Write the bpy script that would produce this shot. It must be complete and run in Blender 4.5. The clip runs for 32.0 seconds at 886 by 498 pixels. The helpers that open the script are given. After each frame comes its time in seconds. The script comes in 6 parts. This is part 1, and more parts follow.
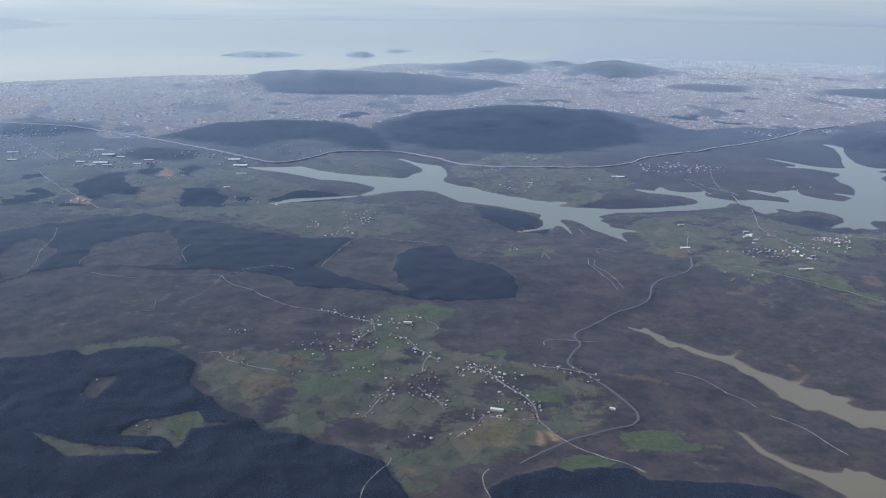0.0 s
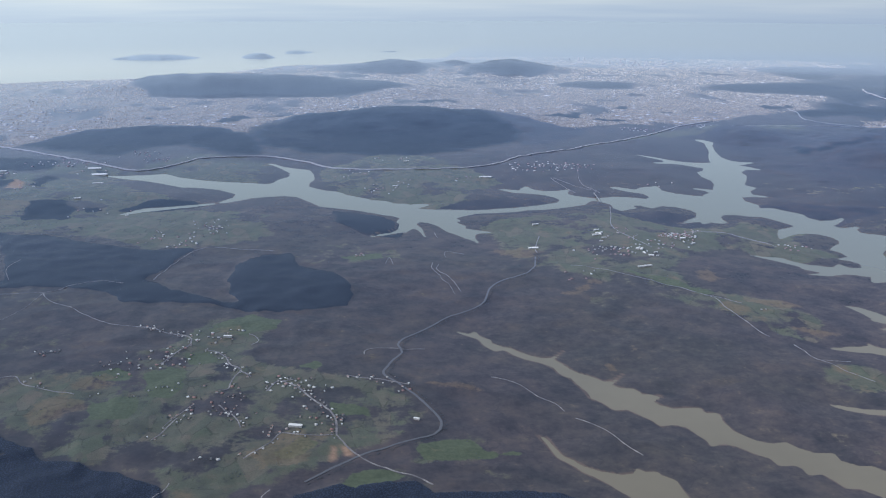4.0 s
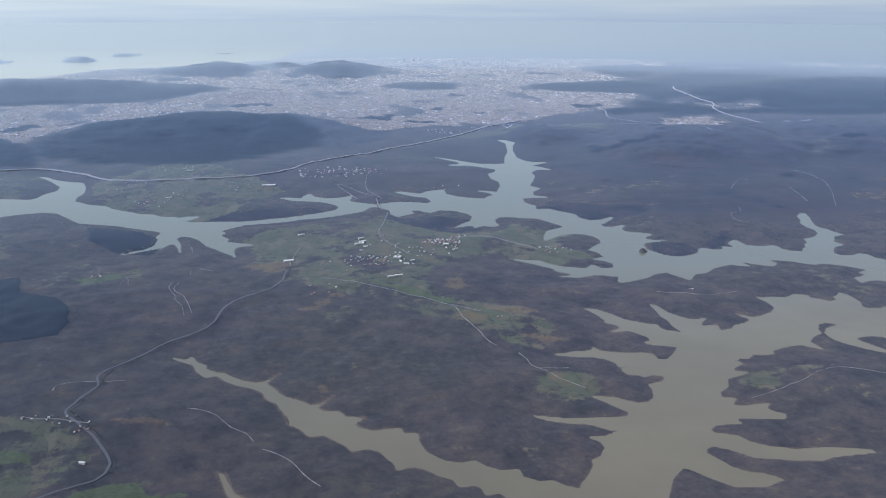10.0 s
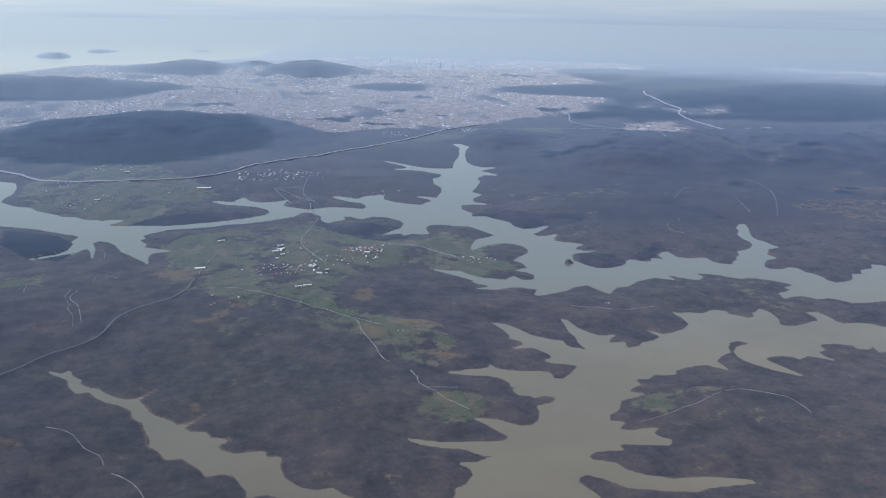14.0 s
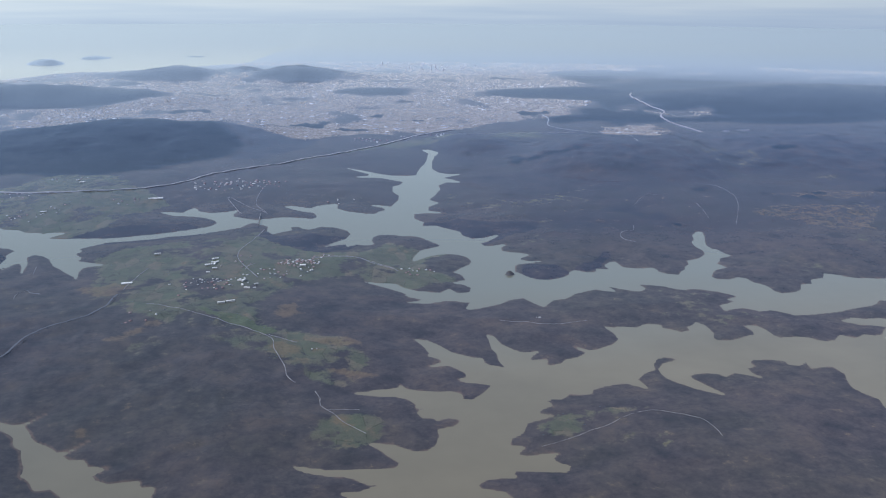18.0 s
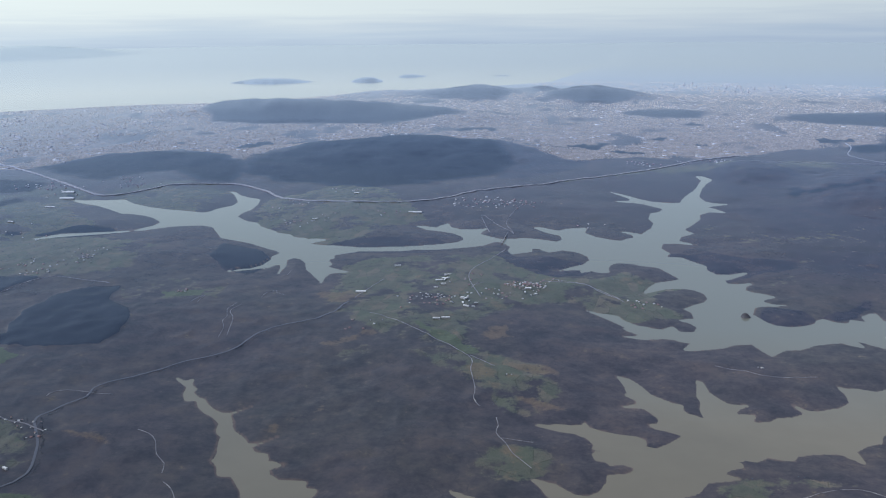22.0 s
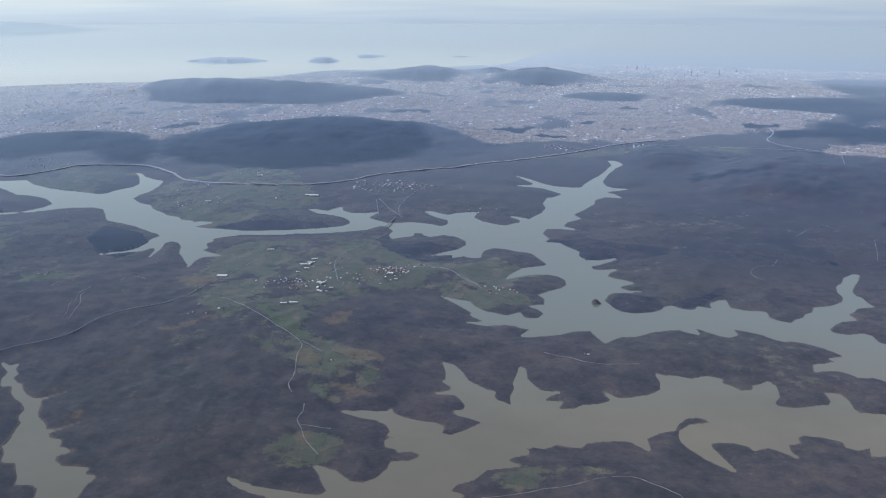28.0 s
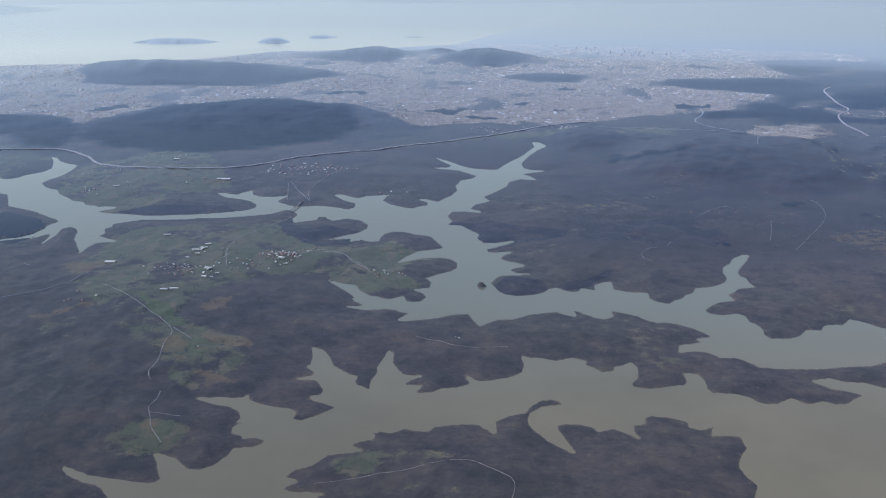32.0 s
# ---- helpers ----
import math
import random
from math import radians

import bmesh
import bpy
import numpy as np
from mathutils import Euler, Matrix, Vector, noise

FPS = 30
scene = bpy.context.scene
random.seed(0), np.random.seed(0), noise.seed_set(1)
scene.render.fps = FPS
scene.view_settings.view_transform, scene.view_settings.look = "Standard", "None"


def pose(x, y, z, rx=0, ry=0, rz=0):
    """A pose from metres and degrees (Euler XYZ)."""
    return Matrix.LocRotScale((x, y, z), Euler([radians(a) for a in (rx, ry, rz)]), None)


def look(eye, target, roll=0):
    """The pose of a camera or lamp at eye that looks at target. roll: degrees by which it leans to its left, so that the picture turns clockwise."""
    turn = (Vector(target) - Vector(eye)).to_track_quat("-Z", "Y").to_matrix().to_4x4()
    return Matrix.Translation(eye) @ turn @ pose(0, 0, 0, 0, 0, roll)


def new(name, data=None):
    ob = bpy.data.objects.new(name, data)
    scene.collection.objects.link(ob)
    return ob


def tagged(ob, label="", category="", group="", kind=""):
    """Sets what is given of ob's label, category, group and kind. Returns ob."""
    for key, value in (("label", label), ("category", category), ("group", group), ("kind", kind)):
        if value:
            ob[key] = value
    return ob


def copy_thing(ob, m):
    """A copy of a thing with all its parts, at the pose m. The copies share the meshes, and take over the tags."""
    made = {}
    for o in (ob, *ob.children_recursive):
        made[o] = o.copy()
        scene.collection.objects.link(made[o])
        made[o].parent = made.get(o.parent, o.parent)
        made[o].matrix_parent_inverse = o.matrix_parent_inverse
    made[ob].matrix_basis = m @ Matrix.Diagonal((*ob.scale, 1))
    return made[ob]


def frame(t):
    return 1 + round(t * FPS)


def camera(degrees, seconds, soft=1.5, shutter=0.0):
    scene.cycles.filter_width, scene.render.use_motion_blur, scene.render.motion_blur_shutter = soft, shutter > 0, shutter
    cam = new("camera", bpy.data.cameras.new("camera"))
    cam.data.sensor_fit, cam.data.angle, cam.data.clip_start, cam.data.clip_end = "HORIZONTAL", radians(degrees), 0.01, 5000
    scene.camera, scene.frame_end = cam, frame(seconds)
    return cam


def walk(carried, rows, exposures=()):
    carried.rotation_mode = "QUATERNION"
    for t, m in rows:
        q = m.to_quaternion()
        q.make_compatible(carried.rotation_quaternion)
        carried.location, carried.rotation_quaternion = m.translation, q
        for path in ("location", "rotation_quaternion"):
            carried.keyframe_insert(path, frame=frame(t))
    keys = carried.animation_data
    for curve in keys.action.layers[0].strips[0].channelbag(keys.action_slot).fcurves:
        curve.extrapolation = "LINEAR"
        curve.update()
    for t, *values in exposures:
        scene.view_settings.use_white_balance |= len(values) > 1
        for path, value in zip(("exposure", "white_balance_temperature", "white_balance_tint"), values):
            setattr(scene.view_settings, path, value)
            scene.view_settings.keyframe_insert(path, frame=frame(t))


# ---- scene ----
cam = camera(52.2, 32.0, soft=1.15)
METRES, EYE, TILT, LEAN, TURN = 270.0, 108.5, -15.8, -0.6, 0.0
ROWS = [
    (0.0, 0.0, 0.0, 0.0, 0.0, 0.0, -0.0),
    (0.5, 0.0154, 0.0023, 0.0007, -0.25, 0.01, 0.13),
    (1.0, 0.031, 0.0047, 0.0017, -0.46, -0.08, 0.21),
    (1.5, 0.0463, 0.0066, 0.0025, -0.58, -0.22, 0.25),
    (2.0, 0.0622, 0.0081, 0.0034, -0.68, -0.3, 0.41),
    (2.5, 0.0775, 0.0104, 0.0042, -1.14, -0.29, 0.57),
    (3.0, 0.0934, 0.0122, 0.0048, -2.29, -0.15, 0.87),
    (3.5, 0.1087, 0.0148, 0.0063, -3.67, -0.14, 1.25),
    (5.5, 0.1721, 0.0234, 0.0092, -8.2, 0.08, 3.54),
    (6.0, 0.1869, 0.0261, 0.0098, -10.01, 0.04, 3.7),
    (6.5, 0.2026, 0.0264, 0.0109, -11.66, -0.14, 3.46),
    (7.0, 0.2183, 0.0276, 0.0113, -12.66, -0.28, 3.45),
    (7.5, 0.2334, 0.0303, 0.0119, -13.17, -0.25, 3.57),
    (8.0, 0.2492, 0.0325, 0.0129, -13.21, -0.14, 3.63),
    (8.5, 0.2641, 0.0331, 0.014, -12.81, 0.06, 3.45),
    (9.0, 0.2798, 0.0353, 0.0147, -12.46, 0.14, 3.4),
    (9.5, 0.2949, 0.0365, 0.0159, -12.67, -0.29, 3.78),
    (10.0, 0.3107, 0.0387, 0.0165, -13.03, -0.55, 4.04),
    (10.5, 0.3258, 0.0391, 0.0173, -13.16, -0.56, 3.72),
    (11.0, 0.3413, 0.0406, 0.0184, -13.19, -0.54, 3.33),
    (11.5, 0.3568, 0.0424, 0.0194, -13.23, -0.54, 3.11),
    (12.0, 0.3724, 0.0449, 0.0202, -13.23, -0.57, 3.27),
    (12.5, 0.3878, 0.046, 0.0212, -13.28, -0.54, 3.53),
    (13.0, 0.4032, 0.0474, 0.0221, -13.34, -0.54, 3.55),
    (13.5, 0.4183, 0.0485, 0.0228, -13.41, -0.55, 3.5),
    (14.0, 0.434, 0.0508, 0.0236, -13.46, -0.59, 3.34),
    (14.5, 0.4494, 0.0519, 0.0243, -13.46, -0.68, 3.22),
    (16.5, 0.5117, 0.0571, 0.0286, -13.57, -0.55, 3.3),
    (17.0, 0.5269, 0.0586, 0.0295, -13.46, -0.63, 3.34),
    (17.5, 0.5424, 0.0601, 0.0301, -13.32, -0.65, 3.62),
    (18.0, 0.5576, 0.0613, 0.0312, -12.71, -0.41, 3.78),
    (18.5, 0.5728, 0.0624, 0.0321, -10.47, 0.12, 3.28),
    (19.0, 0.588, 0.0641, 0.0328, -7.0, 0.15, 2.34),
    (19.5, 0.603, 0.0647, 0.0346, -2.87, -0.53, 1.62),
    (20.0, 0.6185, 0.0652, 0.0355, 0.57, -0.59, 1.12),
    (20.5, 0.6337, 0.0673, 0.0361, 3.21, -0.06, 0.5),
    (21.0, 0.6488, 0.0688, 0.0372, 5.02, 0.73, -0.11),
    (21.5, 0.6644, 0.0697, 0.0383, 5.96, 1.07, -0.5),
    (22.0, 0.6794, 0.0713, 0.039, 6.43, 1.25, -0.69),
    (22.5, 0.6952, 0.0731, 0.04, 7.13, 1.37, -0.96),
    (23.0, 0.7106, 0.0739, 0.041, 7.62, 1.39, -1.14),
    (23.5, 0.7265, 0.0754, 0.0419, 7.71, 1.42, -1.14),
    (24.0, 0.742, 0.0767, 0.0424, 7.56, 1.26, -1.1),
    (24.5, 0.7577, 0.0779, 0.0434, 7.49, 1.21, -0.94),
    (25.0, 0.7731, 0.0793, 0.0444, 7.47, 1.3, -0.76),
    (25.5, 0.7891, 0.079, 0.0452, 7.38, 1.22, -0.85),
    (27.5, 0.852, 0.0875, 0.048, 5.62, 0.2, -1.08),
    (28.0, 0.8677, 0.0894, 0.049, 5.32, 0.02, -1.0),
    (28.5, 0.8832, 0.091, 0.0494, 5.14, -0.1, -0.98),
    (29.0, 0.8988, 0.0926, 0.0502, 4.95, -0.26, -0.68),
    (29.5, 0.9143, 0.0936, 0.0511, 4.48, -0.74, -0.55),
    (30.0, 0.9303, 0.0955, 0.0518, 3.99, -1.1, -0.67),
    (30.5, 0.9459, 0.097, 0.0525, 3.86, -1.14, -0.46),
    (31.0, 0.9617, 0.0984, 0.0533, 3.8, -1.2, -0.48),
    (31.5, 0.9771, 0.0997, 0.0542, 3.67, -1.29, -0.64),
    (32.0, 0.9925, 0.1007, 0.0548, 3.5, -1.16, -0.55),
]
walk(cam, [(t, pose(0, 0, EYE, TILT, LEAN, TURN) @ pose(METRES * x, METRES * y, METRES * z, 90 + pitch, roll, yaw)) for t, x, y, z, yaw, pitch, roll in ROWS],
     exposures=[(0.0, -0.1, 6100, 11), (3.5, -0.03, 6100, 11), (5.5, 0.1, 6100, 11), (8.0, 0.13, 6100, 11), (10.0, 0.04, 6100, 11), (14.0, 0.02, 6100, 11), (18.0, 0.03, 6100, 11), (20.5, -0.06, 6100, 11), (25.0, -0.09, 6100, 11), (28.0, -0.03, 6100, 11), (32.0, -0.05, 6100, 11)])

# The land is a model of about 1:17, so that the horizon lies within the camera's reach.

# ---- light ----
SUN_AZ, SUN_EL = -95.0, 36.0          # degrees to the right of +y, and above the horizon
world = bpy.data.worlds.new("sky")
scene.world = world
world.use_nodes = True
wt = world.node_tree
wt.nodes.clear()
w_out = wt.nodes.new("ShaderNodeOutputWorld")
w_bg = wt.nodes.new("ShaderNodeBackground")
w_sky = wt.nodes.new("ShaderNodeTexSky")
w_sky.sky_type, w_sky.sun_disc = "NISHITA", False
w_sky.sun_elevation, w_sky.sun_rotation = radians(SUN_EL), radians(SUN_AZ)
w_sky.air_density, w_sky.dust_density, w_sky.altitude = 1.0, 3.0, 1800
w_co = wt.nodes.new("ShaderNodeTexCoord")
w_sep = wt.nodes.new("ShaderNodeSeparateXYZ")
wt.links.new(w_co.outputs["Generated"], w_sep.inputs[0])
# thin cloud veil over the clear sky, streaked near the horizon
w_map = wt.nodes.new("ShaderNodeMapping")
w_map.inputs["Scale"].default_value = (5.0, 5.0, 120.0)
wt.links.new(w_co.outputs["Generated"], w_map.inputs[0])
w_noise = wt.nodes.new("ShaderNodeTexNoise")
w_noise.inputs["Scale"].default_value, w_noise.inputs["Detail"].default_value = 1.2, 5.0
wt.links.new(w_map.outputs[0], w_noise.inputs["Vector"])
w_add = wt.nodes.new("ShaderNodeMath")
w_add.operation = "MULTIPLY_ADD"
w_add.inputs[1].default_value, w_add.inputs[2].default_value = 0.034, -0.017
wt.links.new(w_noise.outputs[0], w_add.inputs[0])
w_sum = wt.nodes.new("ShaderNodeMath")
wt.links.new(w_add.outputs[0], w_sum.inputs[0])
wt.links.new(w_sep.outputs["Z"], w_sum.inputs[1])
w_rng = wt.nodes.new("ShaderNodeMapRange")
w_rng.inputs["From Min"].default_value, w_rng.inputs["From Max"].default_value = -0.05, 0.2
wt.links.new(w_sum.outputs[0], w_rng.inputs["Value"])
w_ramp = wt.nodes.new("ShaderNodeValToRGB")
w_ramp.color_ramp.elements[0].position, w_ramp.color_ramp.elements[0].color = 0.0, (0.42, 0.52, 0.66, 1)
w_ramp.color_ramp.elements[1].position, w_ramp.color_ramp.elements[1].color = 1.0, (0.62, 0.74, 0.82, 1)
for at, col in ((0.085, (0.56, 0.66, 0.755, 1)), (0.12, (0.61, 0.71, 0.785, 1)), (0.17, (0.71, 0.79, 0.82, 1)), (0.22, (0.825, 0.90, 0.875, 1)), (0.34, (0.86, 0.94, 0.91, 1))):
    e = w_ramp.color_ramp.elements.new(at)
    e.color = col
wt.links.new(w_rng.outputs[0], w_ramp.inputs[0])
# the veil is brighter and warmer towards the sun
w_side = wt.nodes.new("ShaderNodeMapRange")
w_side.inputs["From Min"].default_value, w_side.inputs["From Max"].default_value = -0.6, 0.6
wt.links.new(w_sep.outputs["X"], w_side.inputs["Value"])
w_tint = wt.nodes.new("ShaderNodeValToRGB")
w_tint.color_ramp.elements[0].position, w_tint.color_ramp.elements[0].color = 0.0, (1.0, 0.99, 0.96, 1)
w_tint.color_ramp.elements[1].position, w_tint.color_ramp.elements[1].color = 1.0, (0.60, 0.625, 0.69, 1)
wt.links.new(w_side.outputs[0], w_tint.inputs[0])
w_veil = wt.nodes.new("ShaderNodeMix")
w_veil.data_type, w_veil.blend_type = "RGBA", "MULTIPLY"
w_veil.inputs[0].default_value = 1.0
wt.links.new(w_ramp.outputs[0], w_veil.inputs[6])
wt.links.new(w_tint.outputs[0], w_veil.inputs[7])
w_full = wt.nodes.new("ShaderNodeVectorMath")
w_full.operation = "SCALE"
w_full.inputs["Scale"].default_value = 1.08
wt.links.new(w_veil.outputs[2], w_full.inputs[0])
w_dim = wt.nodes.new("ShaderNodeMix")
w_dim.data_type, w_dim.blend_type = "RGBA", "MIX"
w_sc = wt.nodes.new("ShaderNodeVectorMath")
w_sc.operation = "SCALE"
w_sc.inputs["Scale"].default_value = 0.10
wt.links.new(w_sky.outputs[0], w_sc.inputs[0])
w_fac = wt.nodes.new("ShaderNodeMapRange")
w_fac.inputs["From Min"].default_value, w_fac.inputs["From Max"].default_value = 0.1, 0.75
w_fac.inputs["To Min"].default_value, w_fac.inputs["To Max"].default_value = 1.0, 0.4
wt.links.new(w_sep.outputs["Z"], w_fac.inputs["Value"])
wt.links.new(w_fac.outputs[0], w_dim.inputs[0])
wt.links.new(w_sc.outputs[0], w_dim.inputs[6])
wt.links.new(w_full.outputs[0], w_dim.inputs[7])
wt.links.new(w_dim.outputs[2], w_bg.inputs[0])
w_bg.inputs[1].default_value = 1.0
wt.links.new(w_bg.outputs[0], w_out.inputs[0])

sun_data = bpy.data.lights.new("sun", "SUN")
sun_data.energy, sun_data.angle, sun_data.color = 4.0, radians(1.0), (1.0, 0.95, 0.87)
sun = new("sun", sun_data)
sa, se = radians(SUN_AZ), radians(SUN_EL)
sun.matrix_world = look((0, 0, 0), (-math.sin(sa) * math.cos(se), -math.cos(sa) * math.cos(se), -math.sin(se)))
sun.location = (130, 300, 400)

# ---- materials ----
# Blue of the imitated haze, laid over surfaces as a reflection
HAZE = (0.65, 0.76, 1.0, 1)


class Mat:
    """A node material with a few short helpers."""

    def __init__(self, name):
        self.m = bpy.data.materials.new(name)
        self.m.use_nodes = True
        self.t = self.m.node_tree
        self.t.nodes.clear()
        self.out = self.n("ShaderNodeOutputMaterial")

    def n(self, kind, **vals):
        node = self.t.nodes.new(kind)
        for k, v in vals.items():
            node.inputs[k.replace("_", " ")].default_value = v
        return node

    def link(self, a, b):
        self.t.links.new(a, b)

    def coord(self):
        return self.n("ShaderNodeTexCoord").outputs["Object"]

    def noise(self, scale, detail=4.0, rough=0.6, vec=None):
        node = self.n("ShaderNodeTexNoise", Scale=scale, Detail=detail, Roughness=rough)
        self.link(vec or self.coord(), node.inputs["Vector"])
        return node.outputs[0]

    def math(self, op, a, b=0.0, c=0.0, clamp=False):
        node = self.n("ShaderNodeMath")
        node.operation, node.use_clamp = op, clamp
        for i, v in enumerate((a, b, c)):
            if isinstance(v, (int, float)):
                node.inputs[i].default_value = v
            else:
                self.link(v, node.inputs[i])
        return node.outputs[0]

    def ramp(self, fac, *stops):
        node = self.n("ShaderNodeValToRGB")
        el = node.color_ramp.elements
        while len(el) < len(stops):
            el.new(0.5)
        for e, (p, c) in zip(el, stops):
            e.position, e.color = p, (*c, 1)
        self.link(fac, node.inputs[0])
        return node.outputs[0]

    def mix(self, fac, a, b):
        node = self.n("ShaderNodeMix")
        node.data_type = "RGBA"
        for i, v in ((0, fac), (6, a), (7, b)):
            if isinstance(v, (int, float)):
                node.inputs[i].default_value = v
            elif isinstance(v, tuple):
                node.inputs[i].default_value = (*v, 1)
            else:
                self.link(v, node.inputs[i])
        return node.outputs[2]

    def attr(self, name):
        node = self.n("ShaderNodeAttribute")
        node.attribute_name = name
        return node.outputs["Fac"]

    def crisp(self, name, *noises, k=6.0):
        """A cover of the ground with a ragged but sharp edge."""
        s = self.attr(name)
        for n, w in noises:
            s = self.math("ADD", s, self.math("MULTIPLY", self.math("SUBTRACT", n, 0.5), w))
        return self.math("MULTIPLY_ADD", self.math("SUBTRACT", s, 0.5), k, 0.5, clamp=True)

    def done(self, colour, rough=0.9, bump=None, strength=0.4, dist=0.3, haze_gloss=0.092, tint=HAZE, haze_gain=None, veil=(0.82, 0.86, 0.97)):
        """Dull surface; haze is imitated by a broad reflection that grows at flatter angles."""
        base = self.n("ShaderNodeBsdfDiffuse", Roughness=0.6)
        if isinstance(colour, tuple):
            base.inputs["Color"].default_value = (*colour, 1)
        else:
            self.link(colour, base.inputs["Color"])
        if bump is not None:
            b = self.n("ShaderNodeBump", Strength=strength, Distance=dist)
            self.link(bump, b.inputs["Height"])
            self.link(b.outputs[0], base.inputs["Normal"])
        haze_shine = self.n("ShaderNodeBsdfGlossy", Roughness=rough * 0.3)
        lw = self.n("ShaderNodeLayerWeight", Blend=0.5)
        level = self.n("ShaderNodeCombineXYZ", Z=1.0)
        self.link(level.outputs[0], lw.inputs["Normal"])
        # tints of the imitated haze, from the near land out to the horizon
        self.link(self.ramp(lw.outputs["Facing"], (0.87, tint[:3]), (0.925, veil), (0.948, (0.87, 0.89, 0.915)), (0.971, (0.87, 0.90, 0.93))), haze_shine.inputs["Color"])
        if haze_gain is not None:
            haze_gloss = self.math("MULTIPLY", haze_gain, haze_gloss)
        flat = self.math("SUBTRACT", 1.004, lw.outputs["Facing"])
        depth = self.math("POWER", self.math("DIVIDE", haze_gloss, flat), 1.7)
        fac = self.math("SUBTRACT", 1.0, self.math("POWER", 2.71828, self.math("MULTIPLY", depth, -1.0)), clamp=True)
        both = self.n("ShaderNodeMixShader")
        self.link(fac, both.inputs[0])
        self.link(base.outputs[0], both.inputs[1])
        self.link(haze_shine.outputs[0], both.inputs[2])
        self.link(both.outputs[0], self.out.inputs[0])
        return self.m


def plain(name, colour, vary=0.25, scale=2.0, haze_gloss=0.089):
    m = Mat(name)
    info = m.n("ShaderNodeObjectInfo").outputs["Random"]
    k = m.math("ADD", m.math("MULTIPLY", m.noise(scale), 0.5), m.math("MULTIPLY", info, 0.5))
    lo, hi = (tuple(c * f for c in colour) for f in (1 - vary, 1 + vary))
    return m.done(m.ramp(k, (0.2, lo), (0.8, hi)), rough=3.3, haze_gloss=haze_gloss)


def island(name, *stops, haze_gloss=0.092, tint=HAZE, veil=(0.82, 0.86, 0.97)):
    """Colours picked piece by piece in a joined mesh."""
    m = Mat(name)
    r = m.n("ShaderNodeNewGeometry").outputs["Random Per Island"]
    node_col = m.ramp(r, *stops)
    return m.done(node_col, rough=3.3, haze_gloss=haze_gloss, tint=tint, veil=veil)


def ground_material():
    m = Mat("land")
    big, mid, fine = m.noise(0.012, 5.0), m.noise(0.07, 6.0), m.noise(0.8, 6.0, 0.7)
    grit = m.noise(3.0, 4.0, 0.75)
    blot, streak = m.noise(0.22, 5.0, 0.65), m.noise(0.45, 3.0, 0.5)
    wood = m.ramp(m.math("ADD", m.math("MULTIPLY", mid, 0.52), m.math("ADD", m.math("MULTIPLY", blot, 0.28), m.math("MULTIPLY", fine, 0.20))),
                  (0.37, (0.034, 0.034, 0.042)), (0.455, (0.053, 0.048, 0.057)), (0.515, (0.069, 0.060, 0.067)), (0.58, (0.086, 0.071, 0.072)), (0.67, (0.114, 0.091, 0.083)))
    wood = m.mix(m.ramp(big, (0.42, (0, 0, 0)), (0.62, (0.5, 0.5, 0.5))), wood, m.ramp(blot, (0.35, (0.041, 0.043, 0.046)), (0.65, (0.077, 0.074, 0.065))))
    wood = m.mix(m.ramp(streak, (0.30, (0.28, 0.28, 0.28)), (0.42, (0, 0, 0))), wood, (0.030, 0.032, 0.038))
    # parcels of different crops, with dark hedges between them
    warp = m.n("ShaderNodeVectorMath")
    warp.operation = "MULTIPLY_ADD"
    m.link(m.n("ShaderNodeTexNoise", Scale=0.09, Detail=2.0).outputs[1], warp.inputs[0])
    warp.inputs[1].default_value = (9, 9, 0)
    m.link(m.coord(), warp.inputs[2])
    flatten = m.n("ShaderNodeVectorMath")
    flatten.operation = "MULTIPLY"
    m.link(warp.outputs[0], flatten.inputs[0])
    flatten.inputs[1].default_value = (1, 0.55, 0)
    cells = m.n("ShaderNodeTexVoronoi", Scale=0.19)
    m.link(flatten.outputs[0], cells.inputs["Vector"])
    edges = m.n("ShaderNodeTexVoronoi", Scale=0.19)
    edges.feature = "DISTANCE_TO_EDGE"
    m.link(flatten.outputs[0], edges.inputs["Vector"])
    sep = m.n("ShaderNodeSeparateColor")
    m.link(cells.outputs["Color"], sep.inputs[0])
    crop = m.ramp(m.math("ADD", m.math("MULTIPLY", sep.outputs[0], 0.8), m.math("MULTIPLY", fine, 0.2)),
                  (0.10, (0.066, 0.074, 0.058)), (0.28, (0.084, 0.100, 0.070)), (0.44, (0.104, 0.104, 0.084)), (0.58, (0.084, 0.116, 0.072)), (0.74, (0.132, 0.122, 0.098)), (0.92, (0.168, 0.140, 0.112)))
    crop = m.mix(0.48, crop, m.ramp(blot, (0.36, (0.070, 0.072, 0.060)), (0.5, (0.100, 0.110, 0.078)), (0.62, (0.140, 0.120, 0.096))))
    broken = m.math("GREATER_THAN", m.noise(0.16, 3.0), 0.53)
    crop = m.mix(0.2, crop, (0.096, 0.092, 0.082))
    hedge = m.math("LESS_THAN", m.math("ADD", edges.outputs["Distance"], m.math("MULTIPLY", fine, 0.06)), 0.058)
    grass = m.mix(m.math("MULTIPLY", m.math("MULTIPLY", hedge, broken), 0.42), crop, (0.030, 0.032, 0.026))
    grass = m.mix(m.ramp(grit, (0.35, (0.4, 0.4, 0.4)), (0.55, (0, 0, 0))), grass, (0.045, 0.050, 0.034))
    ochre = m.ramp(fine, (0.3, (0.14, 0.095, 0.060)), (0.7, (0.22, 0.16, 0.10)))
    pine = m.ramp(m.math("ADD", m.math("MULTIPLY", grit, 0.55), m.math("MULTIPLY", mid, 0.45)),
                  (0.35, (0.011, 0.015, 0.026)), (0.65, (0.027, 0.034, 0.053)))
